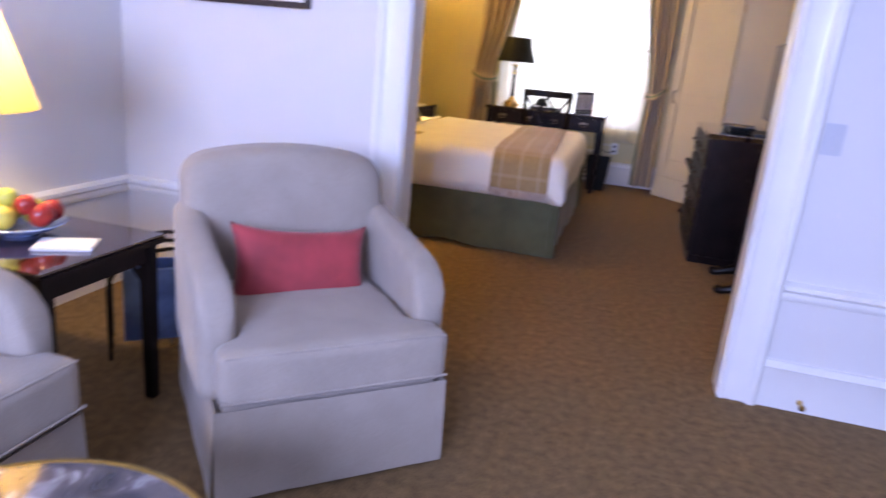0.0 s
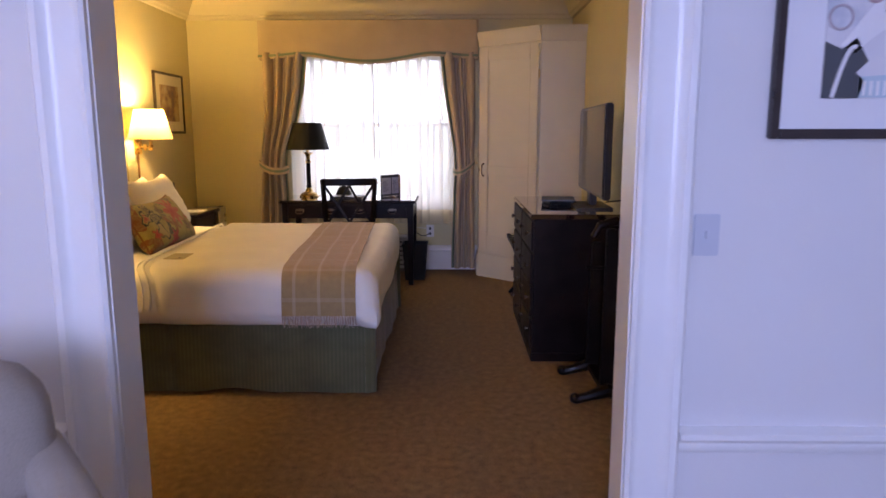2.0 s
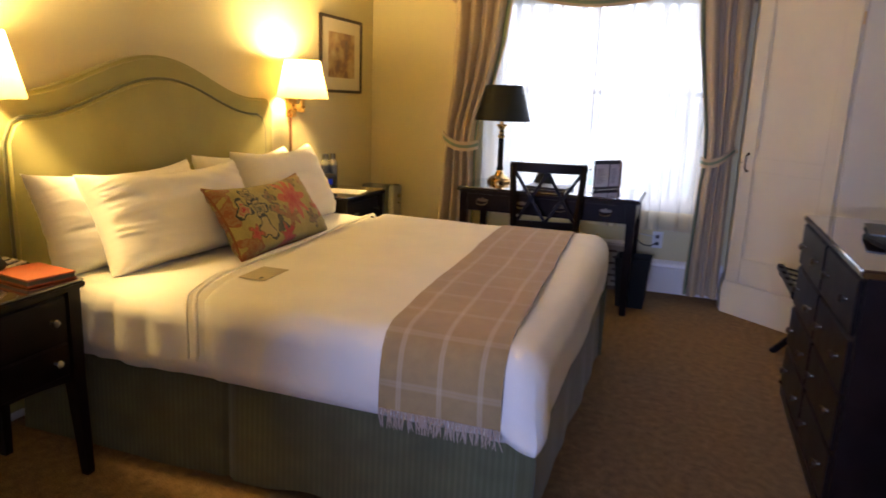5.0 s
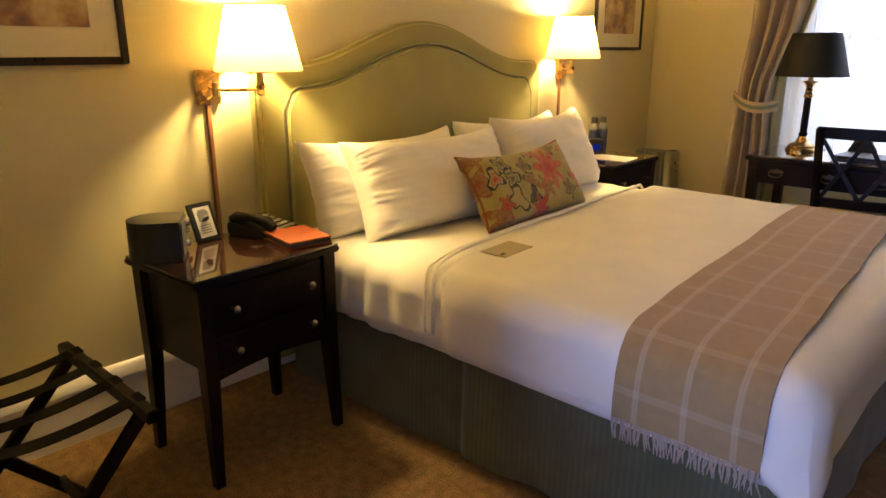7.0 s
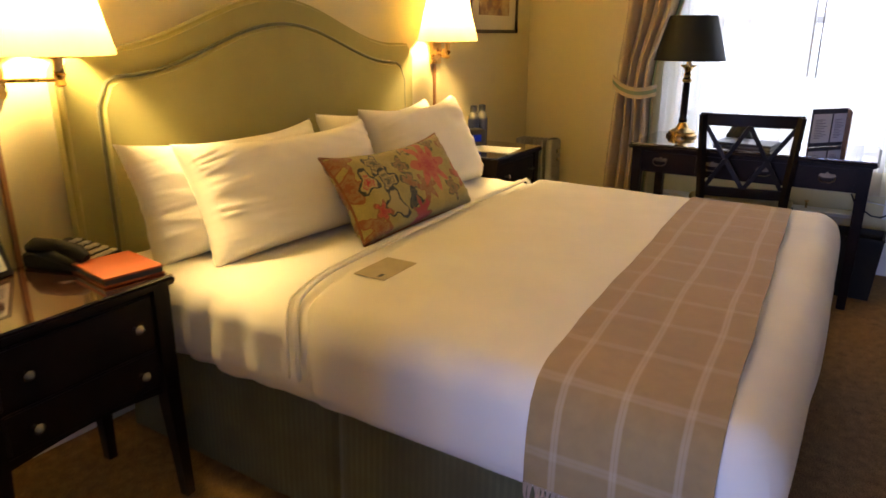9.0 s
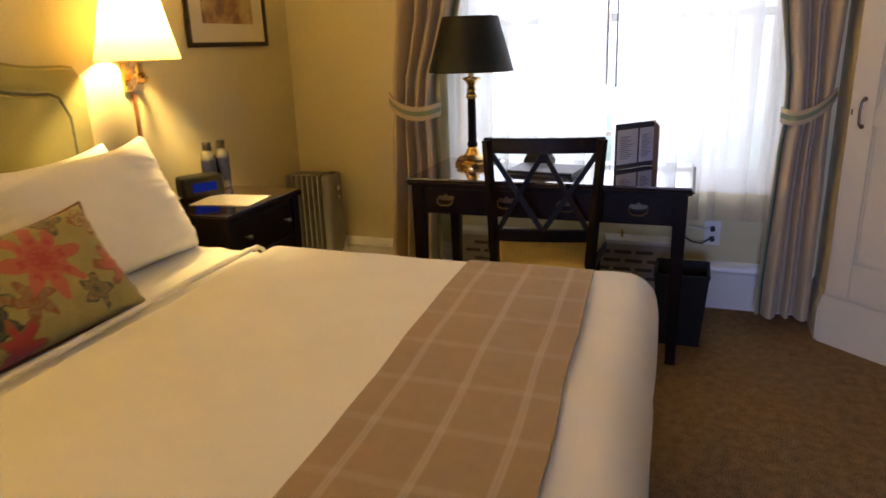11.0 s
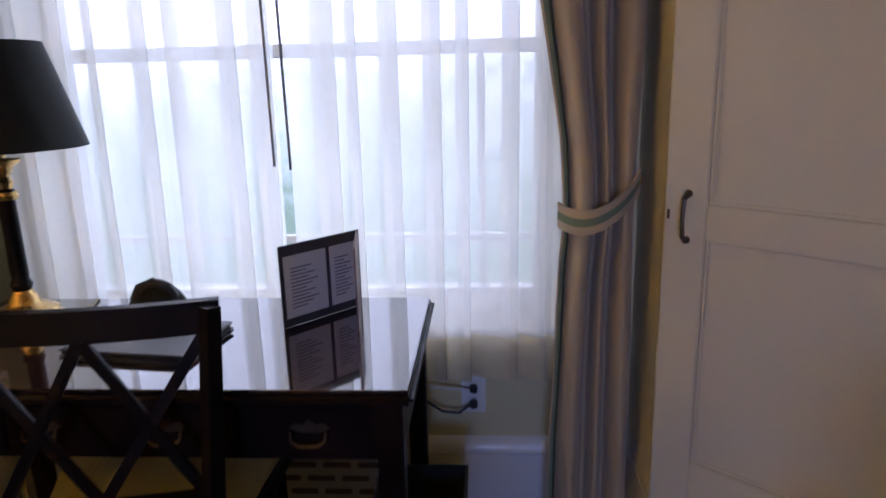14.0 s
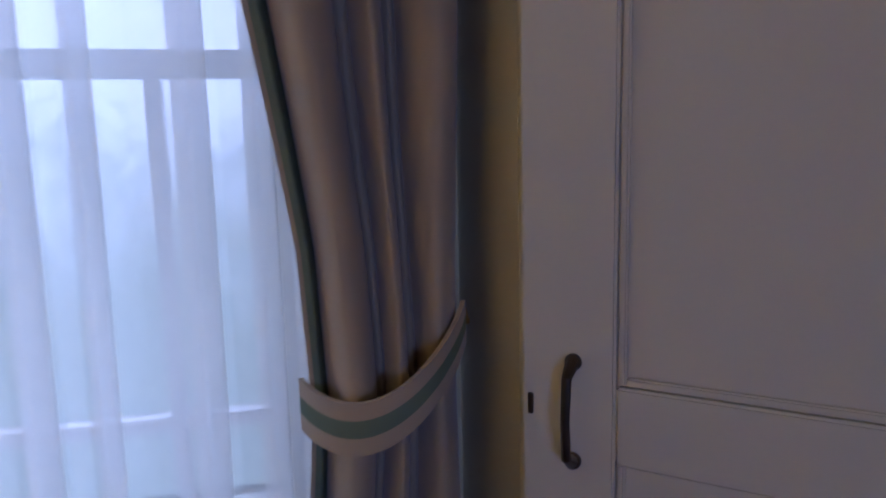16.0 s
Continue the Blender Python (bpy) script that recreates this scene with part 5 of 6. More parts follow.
part("plug", box(B(), (-0.03, -0.014, -0.012), (-0.006, 0.014, 0.02), 0.004), BLACK, ol)

# ---- desk ----
dk = thing("writing_desk", "dark mahogany writing desk with glass top under the window", "desk", pose(-0.5535, 7.765, 0))
X0, X1, Y0d, Y1d, TZ = -0.6185, 0.6185, -0.303, 0.303, 0.78
bm = box(B(), (X0, Y0d, TZ - 0.032), (X1, Y1d, TZ - 0.007), 0.01, 3)
part("top", bm, DARK, dk)
part("glass_top", box(B(), (X0 + 0.012, Y0d + 0.012, TZ - 0.0068), (X1 - 0.012, Y1d - 0.012, TZ), 0.002), GLASSTOP, dk, "reflecting glass sheet over the top")
bm = B()
box(bm, (X0 + 0.03, Y0d + 0.035, 0.615), (X1 - 0.03, Y1d - 0.03, TZ - 0.032), 0.003)
part("apron", bm, DARK, dk)
for x in (X0 + 0.052, X1 - 0.052):
    for y in (Y0d + 0.05, Y1d - 0.05):
        part("leg", bar(B(), (x, y, TZ - 0.032), (x, y, 0), 0.056, 0.056, 0.042, 0.042, bev=0.003), DARK, dk)
for a, b, hs in ((-0.53, -0.235, (-0.43,)), (-0.225, 0.255, (-0.15, 0.11)), (0.265, 0.53, (0.405,))):
    dr = part("drawer", box(B(), (a, Y0d + 0.027, 0.632), (b, Y0d + 0.0345, 0.735), 0.003), DARK, dk)
    for hx in hs:
        bm = B()
        tube(bm, [(hx - 0.036, Y0d + 0.012, 0.69), (hx - 0.034, Y0d + 0.006, 0.672), (hx - 0.018, Y0d + 0.004, 0.662), (hx + 0.018, Y0d + 0.004, 0.662), (hx + 0.034, Y0d + 0.006, 0.672), (hx + 0.036, Y0d + 0.012, 0.69)], 0.0035, 8)
        outline(bm, [(hx - 0.042, 0.69), (hx - 0.03, 0.703), (hx - 0.012, 0.70), (hx, 0.712), (hx + 0.012, 0.70), (hx + 0.03, 0.703), (hx + 0.042, 0.69), (hx + 0.018, 0.682), (hx - 0.018, 0.682)], Y0d + 0.0235, Y0d + 0.0268)
        part("bail_pull", bm, BRONZE, dr, "tarnished brass bail pull")

# desk lamp
dl = thing("desk_lamp", "brass candlestick desk lamp with black tapered shade, unlit", "lamp", pose(-0.975, 7.87, 0.781))
part("base", lathe(B(), [(0.088, 0), (0.09, 0.012), (0.075, 0.02), (0.078, 0.03), (0.06, 0.04), (0.038, 0.05), (0.03, 0.07), (0.022, 0.085)], 32), BRASS, dl)
part("column", lathe(B(), [(0.022, 0.085), (0.027, 0.10), (0.02, 0.115), (0.0215, 0.13), (0.0195, 0.32), (0.026, 0.335), (0.018, 0.345)], 20), EBONY, dl, "dark fluted column")
part("candle_cup", lathe(B(), [(0.018, 0.345), (0.022, 0.36), (0.016, 0.375), (0.03, 0.40), (0.045, 0.41), (0.045, 0.416), (0.014, 0.42), (0.013, 0.47)], 24), BRASS, dl)
part("collar", lathe(B(), [(0.026, 0.318), (0.029, 0.328), (0.026, 0.338)], 20), BRASS, dl)
bm = lathe(B(), [(0.203, 0.443), (0.132, 0.692), (0.129, 0.691), (0.200, 0.443)], 48, cap=False)
part("shade", bm, BLACKSHADE, dl, "black tapered card shade", 60)
bm = B()
for k in range(3):
    a = k * 2.094
    tube(bm, [(0, 0, 0.665), (0.128 * math.cos(a), 0.128 * math.sin(a), 0.69)], 0.002, 6)
tube(bm, [(0, 0, 0.47), (0, 0, 0.68)], 0.004, 8)
part("harp", bm, BRASS, dl)
solid("lamp_cord", tube(B(), [(-0.90, 7.90, 0.786), (-0.86, 7.95, 0.786), (-0.88, 8.03, 0.786), (-0.89, 8.075, 0.77), (-0.89, 8.08, 0.5)], 0.0035, 6), CLOTHGREEN, "thin gold lamp cord running off the desk", "cable")

# menu folder
fo = thing("menu_folder", "standing dark folder with printed pages on the desk", "folder", pose(-0.2, 7.9, 0.781))


def panel(bm, p, q, z0, z1, th, off=0.0):
    p, q = Vector(p), Vector(q)
    d = (q - p).normalized()
    n = Vector((d.y, -d.x))
    c = [p + n * off, q + n * off, q + n * (off + th), p + n * (off + th)]
    lo = [bm.verts.new((a.x, a.y, z0)) for a in c]
    hi = [bm.verts.new((a.x, a.y, z1)) for a in c]
    for i in range(4):
        bm.faces.new((lo[i], lo[(i + 1) % 4], hi[(i + 1) % 4], hi[i]))
    bm.faces.new(lo)
    bm.faces.new(hi)
    return bm


fa, fb, fc = (-0.086, -0.09), (0.072, 0.098), (0.104, -0.11)
part("cover", panel(B(), fa, fb, 0.0, 0.205, 0.004), GREYLEATHER, fo)
part("cover", panel(B(), fb, fc, 0.0, 0.205, 0.004), CARDBROWN, fo, "brown leather outer cover")
for s0, s1 in ((0.04, 0.55), (0.60, 0.97)):
    P = lambda s: (fa[0] + (fb[0] - fa[0]) * s, fa[1] + (fb[1] - fa[1]) * s)
    pg = part("page", panel(B(), P(s0), P(s1), 0.022, 0.178, 0.0015, 0.0042), PAPER, fo, "white printed page")
    bm = B()
    for k in range(12):
        panel(bm, P(s0 + (s1 - s0) * 0.14), P(s0 + (s1 - s0) * (0.5 + 0.35 * ((k * 7) % 5) / 5)), 0.045 + 0.009 * k, 0.0485 + 0.009 * k, 0.0004, 0.0058)
    part("print_block", bm, INK, pg)

tp = thing("desk_telephone", "small black moulded desk telephone", "telephone", pose(-0.655, 7.93, 0.781, 0, 0, 10))
bm = lathe(B(), [(0.076, 0), (0.079, 0.02), (0.064, 0.046), (0.038, 0.074), (0.02, 0.088), (0.004, 0.092)], 9)
part("base", bm, BLACKSHADE, tp, "", 20)
part("handset", tube(B(), [(-0.05, -0.02, 0.045), (-0.035, -0.02, 0.076), (0, -0.02, 0.09), (0.035, -0.02, 0.076), (0.05, -0.02, 0.045)], 0.013, 10), BLACK, tp)
bl = thing("desk_folder", "grey leather compendium lying on the desk", "folder", pose(-0.578, 7.722, 0.781, 0, 0, -7))
part("cover", box(B(), (-0.155, -0.11, 0.014), (0.155, 0.11, 0.019), 0.002), GREYLEATHER, bl)
part("page_block", box(B(), (-0.15, -0.105, 0.004), (0.15, 0.105, 0.0138), 0.001), BLACK, bl)
part("back_cover", box(B(), (-0.155, -0.11, 0.0), (0.155, 0.11, 0.0038), 0.001), GREYLEATHER, bl)

# ---- desk chair ----
ch = thing("desk_chair", "dark wooden lattice-back chair with gold dotted seat at the desk", "chair", pose(-0.56, 7.62, 0, 0, 0, 9.5))
for s in (-1, 1):
    bm = B()
    tube(bm, [(s * 0.185, -0.36, 0.0), (s * 0.188, -0.325, 0.15), (s * 0.19, -0.30, 0.34), (s * 0.195, -0.285, 0.46), (s * 0.210, -0.26, 0.70), (s * 0.230, -0.25, 0.975)], [0.017, 0.021, 0.023, 0.023, 0.022, 0.020], 4)
    part("back_leg", bm, EBONY, ch, "", 50)
    bm = B()
    tube(bm, [(s * 0.235, 0.225, 0.40), (s * 0.238, 0.235, 0.25), (s * 0.245, 0.25, 0.10), (s * 0.26, 0.28, 0.0)], [0.026, 0.023, 0.019, 0.016], 4)
    part("front_leg", bm, EBONY, ch, "", 50)


def rail_curve(z0, z1, w, y, bow, th=0.022):
    bm = B()
    return sheet(bm, lambda u, v: (-w + 2 * w * u, y - bow * (1 - (2 * u - 1) ** 2), z0 + (z1 - z0) * v), 14, 3, th)


part("top_rail", rail_curve(0.92, 0.982, 0.243, -0.235, 0.025), EBONY, ch)
part("lower_rail", rail_curve(0.555, 0.605, 0.20, -0.262, 0.012), EBONY, ch)
zt, zb = 0.925, 0.598
LAT = (((-0.215, zt), (0.0, zb)), ((0.0, zb), (0.215, zt)), ((0.0, zt), (-0.185, zb)), ((0.0, zt), (0.185, zb)))
for (xa, za), (xb, zb_) in LAT:
    bow = lambda x: -0.236 - 0.02 * (1 - (x / 0.22) ** 2)
    part("lattice_bar", bar(B(), (xa, bow(xa) - 0.02 * (zt - za), za), (xb, bow(xb) - 0.02 * (zt - zb_), zb_), 0.022, 0.016, up=(0, 1, 0), bev=0.003), EBONY, ch)


def seat_fn(w, p):
    k = 1 + 0.22 * (w.y / 0.24)
    w.x *= 0.98 * k
    w.y += 0.03 * (1 - (w.x / 0.26) ** 2) * (1 if w.y > 0 else -1.5)
    return w


def dome(w, p):
    w = seat_fn(w, p)
    if p.z > 0:
        w.z += 0.022 * (1 - p.x ** 2) * (1 - p.y ** 2)
    return w


part("seat_frame", cushion(B(), (-0.245, -0.295, 0.375), (0.245, 0.245, 0.425), 0.012, 8, seat_fn), EBONY, ch)
part("seat", cushion(B(), (-0.24, -0.29, 0.415), (0.24, 0.245, 0.47), 0.025, 14, dome), SEATCLOTH, ch, "gold dotted upholstered seat", 60)

# ---- waste bin ----
wb = thing("waste_bin", "square black waste bin under the desk", "waste bin", pose(0.037, 7.805, 0))
bm = B()
R = [(0.092, 0.0), (0.116, 0.34), (0.110, 0.34), (0.087, 0.01)]
rings = [[bm.verts.new((sx * r, sy * r, z)) for sx, sy in ((-1, -1), (1, -1), (1, 1), (-1, 1))] for r, z in R]
for a, b in zip(rings, rings[1:]):
    for i in range(4):
        bm.faces.new((a[i], a[(i + 1) % 4], b[(i + 1) % 4], b[i]))
bm.faces.new(rings[0])
bm.faces.new(rings[-1])
part("bucket", bm, BLACKSHADE, wb)
bm = B()
for a, b in (((-0.119, -0.119, 0.332), (0.119, -0.1105, 0.346)), ((-0.119, 0.1105, 0.332), (0.119, 0.119, 0.346)), ((-0.119, -0.110, 0.332), (-0.1105, 0.110, 0.346)), ((0.1105, -0.110, 0.332), (0.119, 0.110, 0.346))):
    box(bm, a, b, 0.002)
part("rim", bm, BLACKSHADE, wb)

# ---- convector under the window ----
cv = thing("convector", "beige low convector with a brick-pattern grille under the window", "radiator", pose(-0.58, 8.185, 0))
CX0, CX1 = -0.56, 0.56
part("case", box(B(), (CX0, -0.045, 0.03), (CX1, 0.062, 0.345), 0.006), GRILLE, cv)
part("shelf", box(B(), (CX0 - 0.012, -0.065, 0.345), (CX1 + 0.012, 0.062, 0.365), 0.004), TRIM, cv, "white painted top shelf")
# foot and raised slot slabs carry the gaps' shade as dark colour
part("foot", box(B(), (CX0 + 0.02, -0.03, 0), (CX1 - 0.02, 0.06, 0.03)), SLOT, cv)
for r in range(6):
    for k in range(10):
        x = CX0 + 0.03 + k * 0.108 + (0.052 if r % 2 else 0)
        if x + 0.086 < CX1 - 0.02:
            part("slot_shade", box(B(), (x, -0.052, 0.06 + r * 0.046), (x + 0.086, -0.0445, 0.078 + r * 0.046), 0.003), SLOT, cv)
part("valve", lathe(B(), [(0.006, 0.365), (0.006, 0.40), (0.012, 0.402), (0.012, 0.412)], 10, (0.31, 0.0, 0)), BRASS, cv)

# outlet and plugs by the window
ow = thing("wall_outlet", "white double wall outlet with two plugs under the window", "outlet", pose(0.166, YB - 0.001, 0.397))
part("plate", box(B(), (-0.038, -0.006, -0.062), (0.038, 0, 0.062), 0.002), WHITE, ow)
for z, ma in ((0.026, BLACK), (-0.026, BLACK)):
    part("socket", box(B(), (-0.017, -0.009, z - 0.015), (0.017, -0.0062, z + 0.015), 0.003), WHITE, ow)
    part("plug", box(B(), (-0.012, -0.035, z - 0.012), (0.012, -0.0092, z + 0.012), 0.004), ma, ow)
solid("power_cable", tube(B(), [(0.154, YB - 0.03, 0.372), (0.12, YB - 0.045, 0.352), (0.07, YB - 0.045, 0.357), (-0.02, YB - 0.05, 0.42), (-0.1, YB - 0.09, 0.6), (-0.12, YB - 0.16, 0.70)], 0.0045, 8), BLACK, "black power cable hanging behind the desk", "cable")
solid("power_cable", tube(B(), [(0.154, YB - 0.03, 0.423), (0.1, YB - 0.04, 0.43), (0.03, YB - 0.045, 0.44), (-0.06, YB - 0.07, 0.52), (-0.1, YB - 0.14, 0.68)], 0.0035, 8), WHITE, "white power cable hanging behind the desk", "cable")

# ---- oil heater ----
oh = thing("oil_heater", "grey finned oil-filled heater standing in the corner", "heater", pose(-2.05, 8.115, 0))
for k in range(7):
    x = -0.118 + 0.034 * k
    part("fin", cushion(B(), (x - 0.0075, -0.078, 0.085), (x + 0.0075, 0.078, 0.655), 0.007, 5), HEATER, oh)
for z in (0.13, 0.62):
    part("oil_pipe", tube(B(), [(-0.118, 0, z), (0.10, 0, z)], 0.03, 12), HEATER, oh)
part("control_panel", cushion(B(), (0.105, -0.082, 0.09), (0.165, 0.082, 0.66), 0.025, 8), HEATER, oh, "pale grey control panel end")
for z, r in ((0.575, 0.017), (0.52, 0.011)):
    bm = lathe(B(), [(r, 0), (r, 0.012), (r * 0.8, 0.016)], 16)
    bm.transform(pose(0.165, 0, z, 0, 90, 0))
    part("dial", bm, CHROME, oh)
part("handle_slot", box(B(), (0.11, -0.04, 0.655), (0.155, 0.04, 0.664), 0.004), HEATER_D, oh)
for x in (-0.10, 0.12):
    f = part("foot", bar(B(), (x, -0.125, 0.045), (x, 0.125, 0.045), 0.03, 0.02, bev=0.004), HEATER, oh)
    for y in (-0.115, 0.115):
        bm = lathe(B(), [(0.022, -0.012), (0.022, 0.012)], 14)
        bm.transform(pose(x, y, 0.022, 0, 90, 0))
        part("castor", bm, BLACK, f)
part("power_cord", tube(B(), [(0.168, -0.02, 0.13), (0.19, 0.0, 0.22), (0.18, 0.03, 0.25), (0.18, 0.05, 0.16), (0.19, 0.02, 0.10), (0.18, 0.06, 0.20)], 0.004, 6), WHITE, oh)

# ---- curtains ----


def curtain(name, rows, folds, lead, m_lead):
    """rows: height, left edge, right edge, depth of the folds; lead: +1 when the free edge is on the right."""
    t = thing(name, "taupe lined curtain with sage edging, held by a tieback", "curtain", pose((rows[0][1] + rows[0][2]) / 2, 8.14, 0))
    zs = [r[0] for r in rows]

    def fn(u, v):
        z = zs[0] + (zs[-1] - zs[0]) * v
        a, b, d, lean = (float(np.interp(z, zs[::-1], [r[k] for r in rows[::-1]])) for k in (1, 2, 3, 4))
        tie = math.exp(-((z - 1.02) / 0.22) ** 2)
        e = (1 - u) if lead > 0 else u
        # rounded folds of uneven width, with deep narrow valleys between them
        s = max(0, e - 0.10) / 0.90
        j = max(i for i in range(len(folds) - 1) if folds[i] <= s + 1e-9)
        f = (s - folds[j]) / (folds[j + 1] - folds[j])
        ph = math.pi * f
        sh = math.sqrt(max(0, math.sin(ph))) * (0.85 + 0.15 * math.sin(j * 2.1 + 1)) * (0.15 if folds[j + 1] - folds[j] < 0.09 else 1)
        y = -0.02 - d * 1.8 * sh - 0.05 * tie * math.sin(math.pi * u)
        w = max(0, min(1, (e - 0.06) / 0.08))
        w = w * w * (3 - 2 * w)
        y = y * w + (-0.02 - d * 0.9 - 0.03 * tie) * (1 - w)
        back = max(0, (e - 0.955) / 0.045)
        y = y * (1 - back) + 0.10 * back
        x = a + (b - a) * u + 0.006 * noise.noise(Vector((u * 4, z * 2, len(folds))))
        return (x - (rows[0][1] + rows[0][2]) / 2, y, z)

    def band(u, v):
        e = (1 - u) if lead > 0 else u
        return 1 if 0.025 < e < 0.105 else 0

    part("drape", sheet(B(), fn, 200, 60, 0.0, None, band), [CURTAIN, GREENBAND], t, "", 70)
    cx = (rows[0][1] + rows[0][2]) / 2
    zt_ = 1.0
    a, b = float(np.interp(zt_, zs[::-1], [r[1] for r in rows[::-1]])) - cx, float(np.interp(zt_, zs[::-1], [r[2] for r in rows[::-1]])) - cx

    part("tieback", sheet(B(), m_lead(a, b), 24, 6, 0.006, None, lambda u, v: 1 if 0.25 < v < 0.75 else 0), [CURTAIN, GREENBAND], t, "taupe tieback with sage stripe", 60)
    part("tieback_hook", tube(B(), [((a - 0.012) if lead > 0 else (b + 0.012), 0.005, 1.075), ((a - 0.018) if lead > 0 else (b + 0.018), -0.03, 1.08), ((a - 0.012) if lead > 0 else (b + 0.012), -0.035, 1.10)], 0.004, 6), BRASS, t)
    return t


def tie_left(a, b):
    def tie(u, v):
        x = a - 0.015 + (b - a + 0.03) * u
        z = 0.999 + 0.085 * (1 - u) ** 2.2 + 0.035 * u ** 4 + 0.07 * (v - 0.5)
        return (x, -0.02 - 0.165 * math.sin(math.pi * (0.06 + 0.88 * u)) ** 0.5, z)
    return tie


def tie_right(a, b):
    def tie(u, v):
        x = a - 0.015 + (b - a + 0.016) * u
        z = 0.979 + 0.118 * u ** 1.7 + 0.03 * (1 - u) ** 4 + (0.066 - 0.01 * u) * (v - 0.5)
        return (x, -0.02 - 0.165 * math.sin(math.pi * (0.06 + 0.88 * u)) ** 0.5, z)
    return tie


curtain("curtain", [(2.13, -1.44, -0.99, 0.06, 0), (1.8, -1.44, -1.03, 0.06, 0), (1.5, -1.44, -1.10, 0.06, 0), (1.2, -1.47, -1.20, 0.055, 0), (1.02, -1.475, -1.215, 0.05, 0), (0.85, -1.49, -1.21, 0.055, 0), (0.06, -1.535, -1.225, 0.06, 0)], (0, 0.2, 0.26, 0.42, 0.50, 0.66, 0.73, 1.0), 1, tie_left)
curtain("curtain", [(2.13, 0.27, 0.615, 0.06, 0), (1.8, 0.31, 0.615, 0.06, 0), (1.5, 0.355, 0.62, 0.06, 0), (1.2, 0.40, 0.61, 0.055, 0), (1.0, 0.412, 0.608, 0.05, 0), (0.85, 0.40, 0.61, 0.055, 0), (0.05, 0.38, 0.622, 0.06, 0)], (0, 0.34, 0.42, 0.58, 0.66, 1.0), -1, tie_right)

# valance
va = thing("valance", "taupe pelmet valance with sage braid and a wavy lower edge", "valance", pose(-0.39, 8.1, 2.068))
VX0, VX1 = -1.455 + 0.39, 0.635 + 0.39


def vlow(x):
    t = (x - VX0) / (VX1 - VX0)
    return 0.03 * math.exp(-((t - 0.21) / 0.11) ** 2) + 0.03 * math.exp(-((t - 0.79) / 0.11) ** 2) - 0.045 * math.exp(-((t - 0.5) / 0.17) ** 2)


def vpath(u):
    # return, front, return
    L0, L1 = 0.145, VX1 - VX0
    s = u * (2 * L0 + L1)
    if s < L0:
        return VX0, 0.145 - s
    if s > L0 + L1:
        return VX1, s - L0 - L1
    return VX0 + s - L0, 0.0


def val(u, v):
    x, y = vpath(u)
    z0 = vlow(x)
    return (x, y - 0.05, z0 + (0.36 - z0) * v)


part("face", sheet(B(), val, 120, 10, 0.012), CURTAIN, va, "", 50)


bm = B()
sheet(bm, lambda u, v: (VX0 + (VX1 - VX0) * u, -0.0645, vlow(VX0 + (VX1 - VX0) * u) + 0.020 + 0.022 * v), 90, 2, 0.002)
part("braid", bm, GREENBAND, va, "sage braid along the lower edge", 60)
part("top_board", box(B(), (VX0 + 0.014, -0.034, 0.335), (VX1 - 0.014, 0.148, 0.352)), TRIM, va)

# sheer curtains


def sheer(x0, x1, seed, z_hem):
    t = thing("sheer_curtain", "white sheer curtain hanging in soft folds over the window", "curtain", pose((x0 + x1) / 2, 8.168, 0), "sheer curtains")
    cx = (x0 + x1) / 2
    rnd = random.Random(seed)
    # the cloth runs on, doubles back and runs on again
    path, x, side = [(x0, 0.0)], x0, 1
    while x < x1 - 0.10:
        flat, over = rnd.uniform(0.05, 0.15), rnd.uniform(0.025, 0.07)
        path += [(x + flat * 0.5, rnd.uniform(-0.008, 0.008)), (x + flat, -0.012 * side), (x + flat + over * 0.5, -0.020 * side), (x + flat + over, -0.016 * side),
                 (x + flat + over * 1.03, -0.008 * side), (x + flat + over * 0.5, -0.001 * side), (x + flat, 0.008 * side), (x + flat - over * 0.04, 0.015 * side), (x + flat + over * 0.5, 0.022 * side)]
        x += flat + over * 0.6
        side = rnd.choice((-1, 1, 1))
    path += [(x + (x1 - x) * 0.5, 0.0), (x1, 0.0)]
    ln = [0.0]
    for p, q in zip(path, path[1:]):
        ln.append(ln[-1] + math.dist(p, q))

    def fn(u, v):
        d = u * ln[-1]
        z = 2.14 + (z_hem - 2.14) * v
        px, py = float(np.interp(d, ln, [p[0] for p in path])), float(np.interp(d, ln, [p[1] for p in path]))
        sway = 0.016 * v * noise.noise(Vector((px * 5, z * 0.6, seed)))
        return (px - cx + sway, py * (0.75 + 0.5 * v) + 0.012 * noise.noise(Vector((px * 9, z * 0.8, seed + 4))), z)

    hemf = 1 - (0.11 / (2.14 - z_hem))
    part("cloth", sheet(B(), fn, int(ln[-1] * 300), 24, 0.0, None, lambda u, v: 1 if v > hemf else 0), [SHEER, SHEERHEM], t, "", 80)
    return t


sheer(-1.20, -0.366, 3, 0.495)
sheer(-0.336, 0.43, 8, 0.485)
for xt, xb, zb_ in ((-0.375, -0.369, 1.14), (-0.335, -0.325, 1.13)):
    solid("curtain_wand", tube(B(), [(xt, 8.112, 2.437), (xb, 8.112, zb_)], 0.004, 8), HEATER, "thin grey curtain draw wand hanging between the sheers", "curtain wand", None, "curtain wands")

# ---- sitting room ----


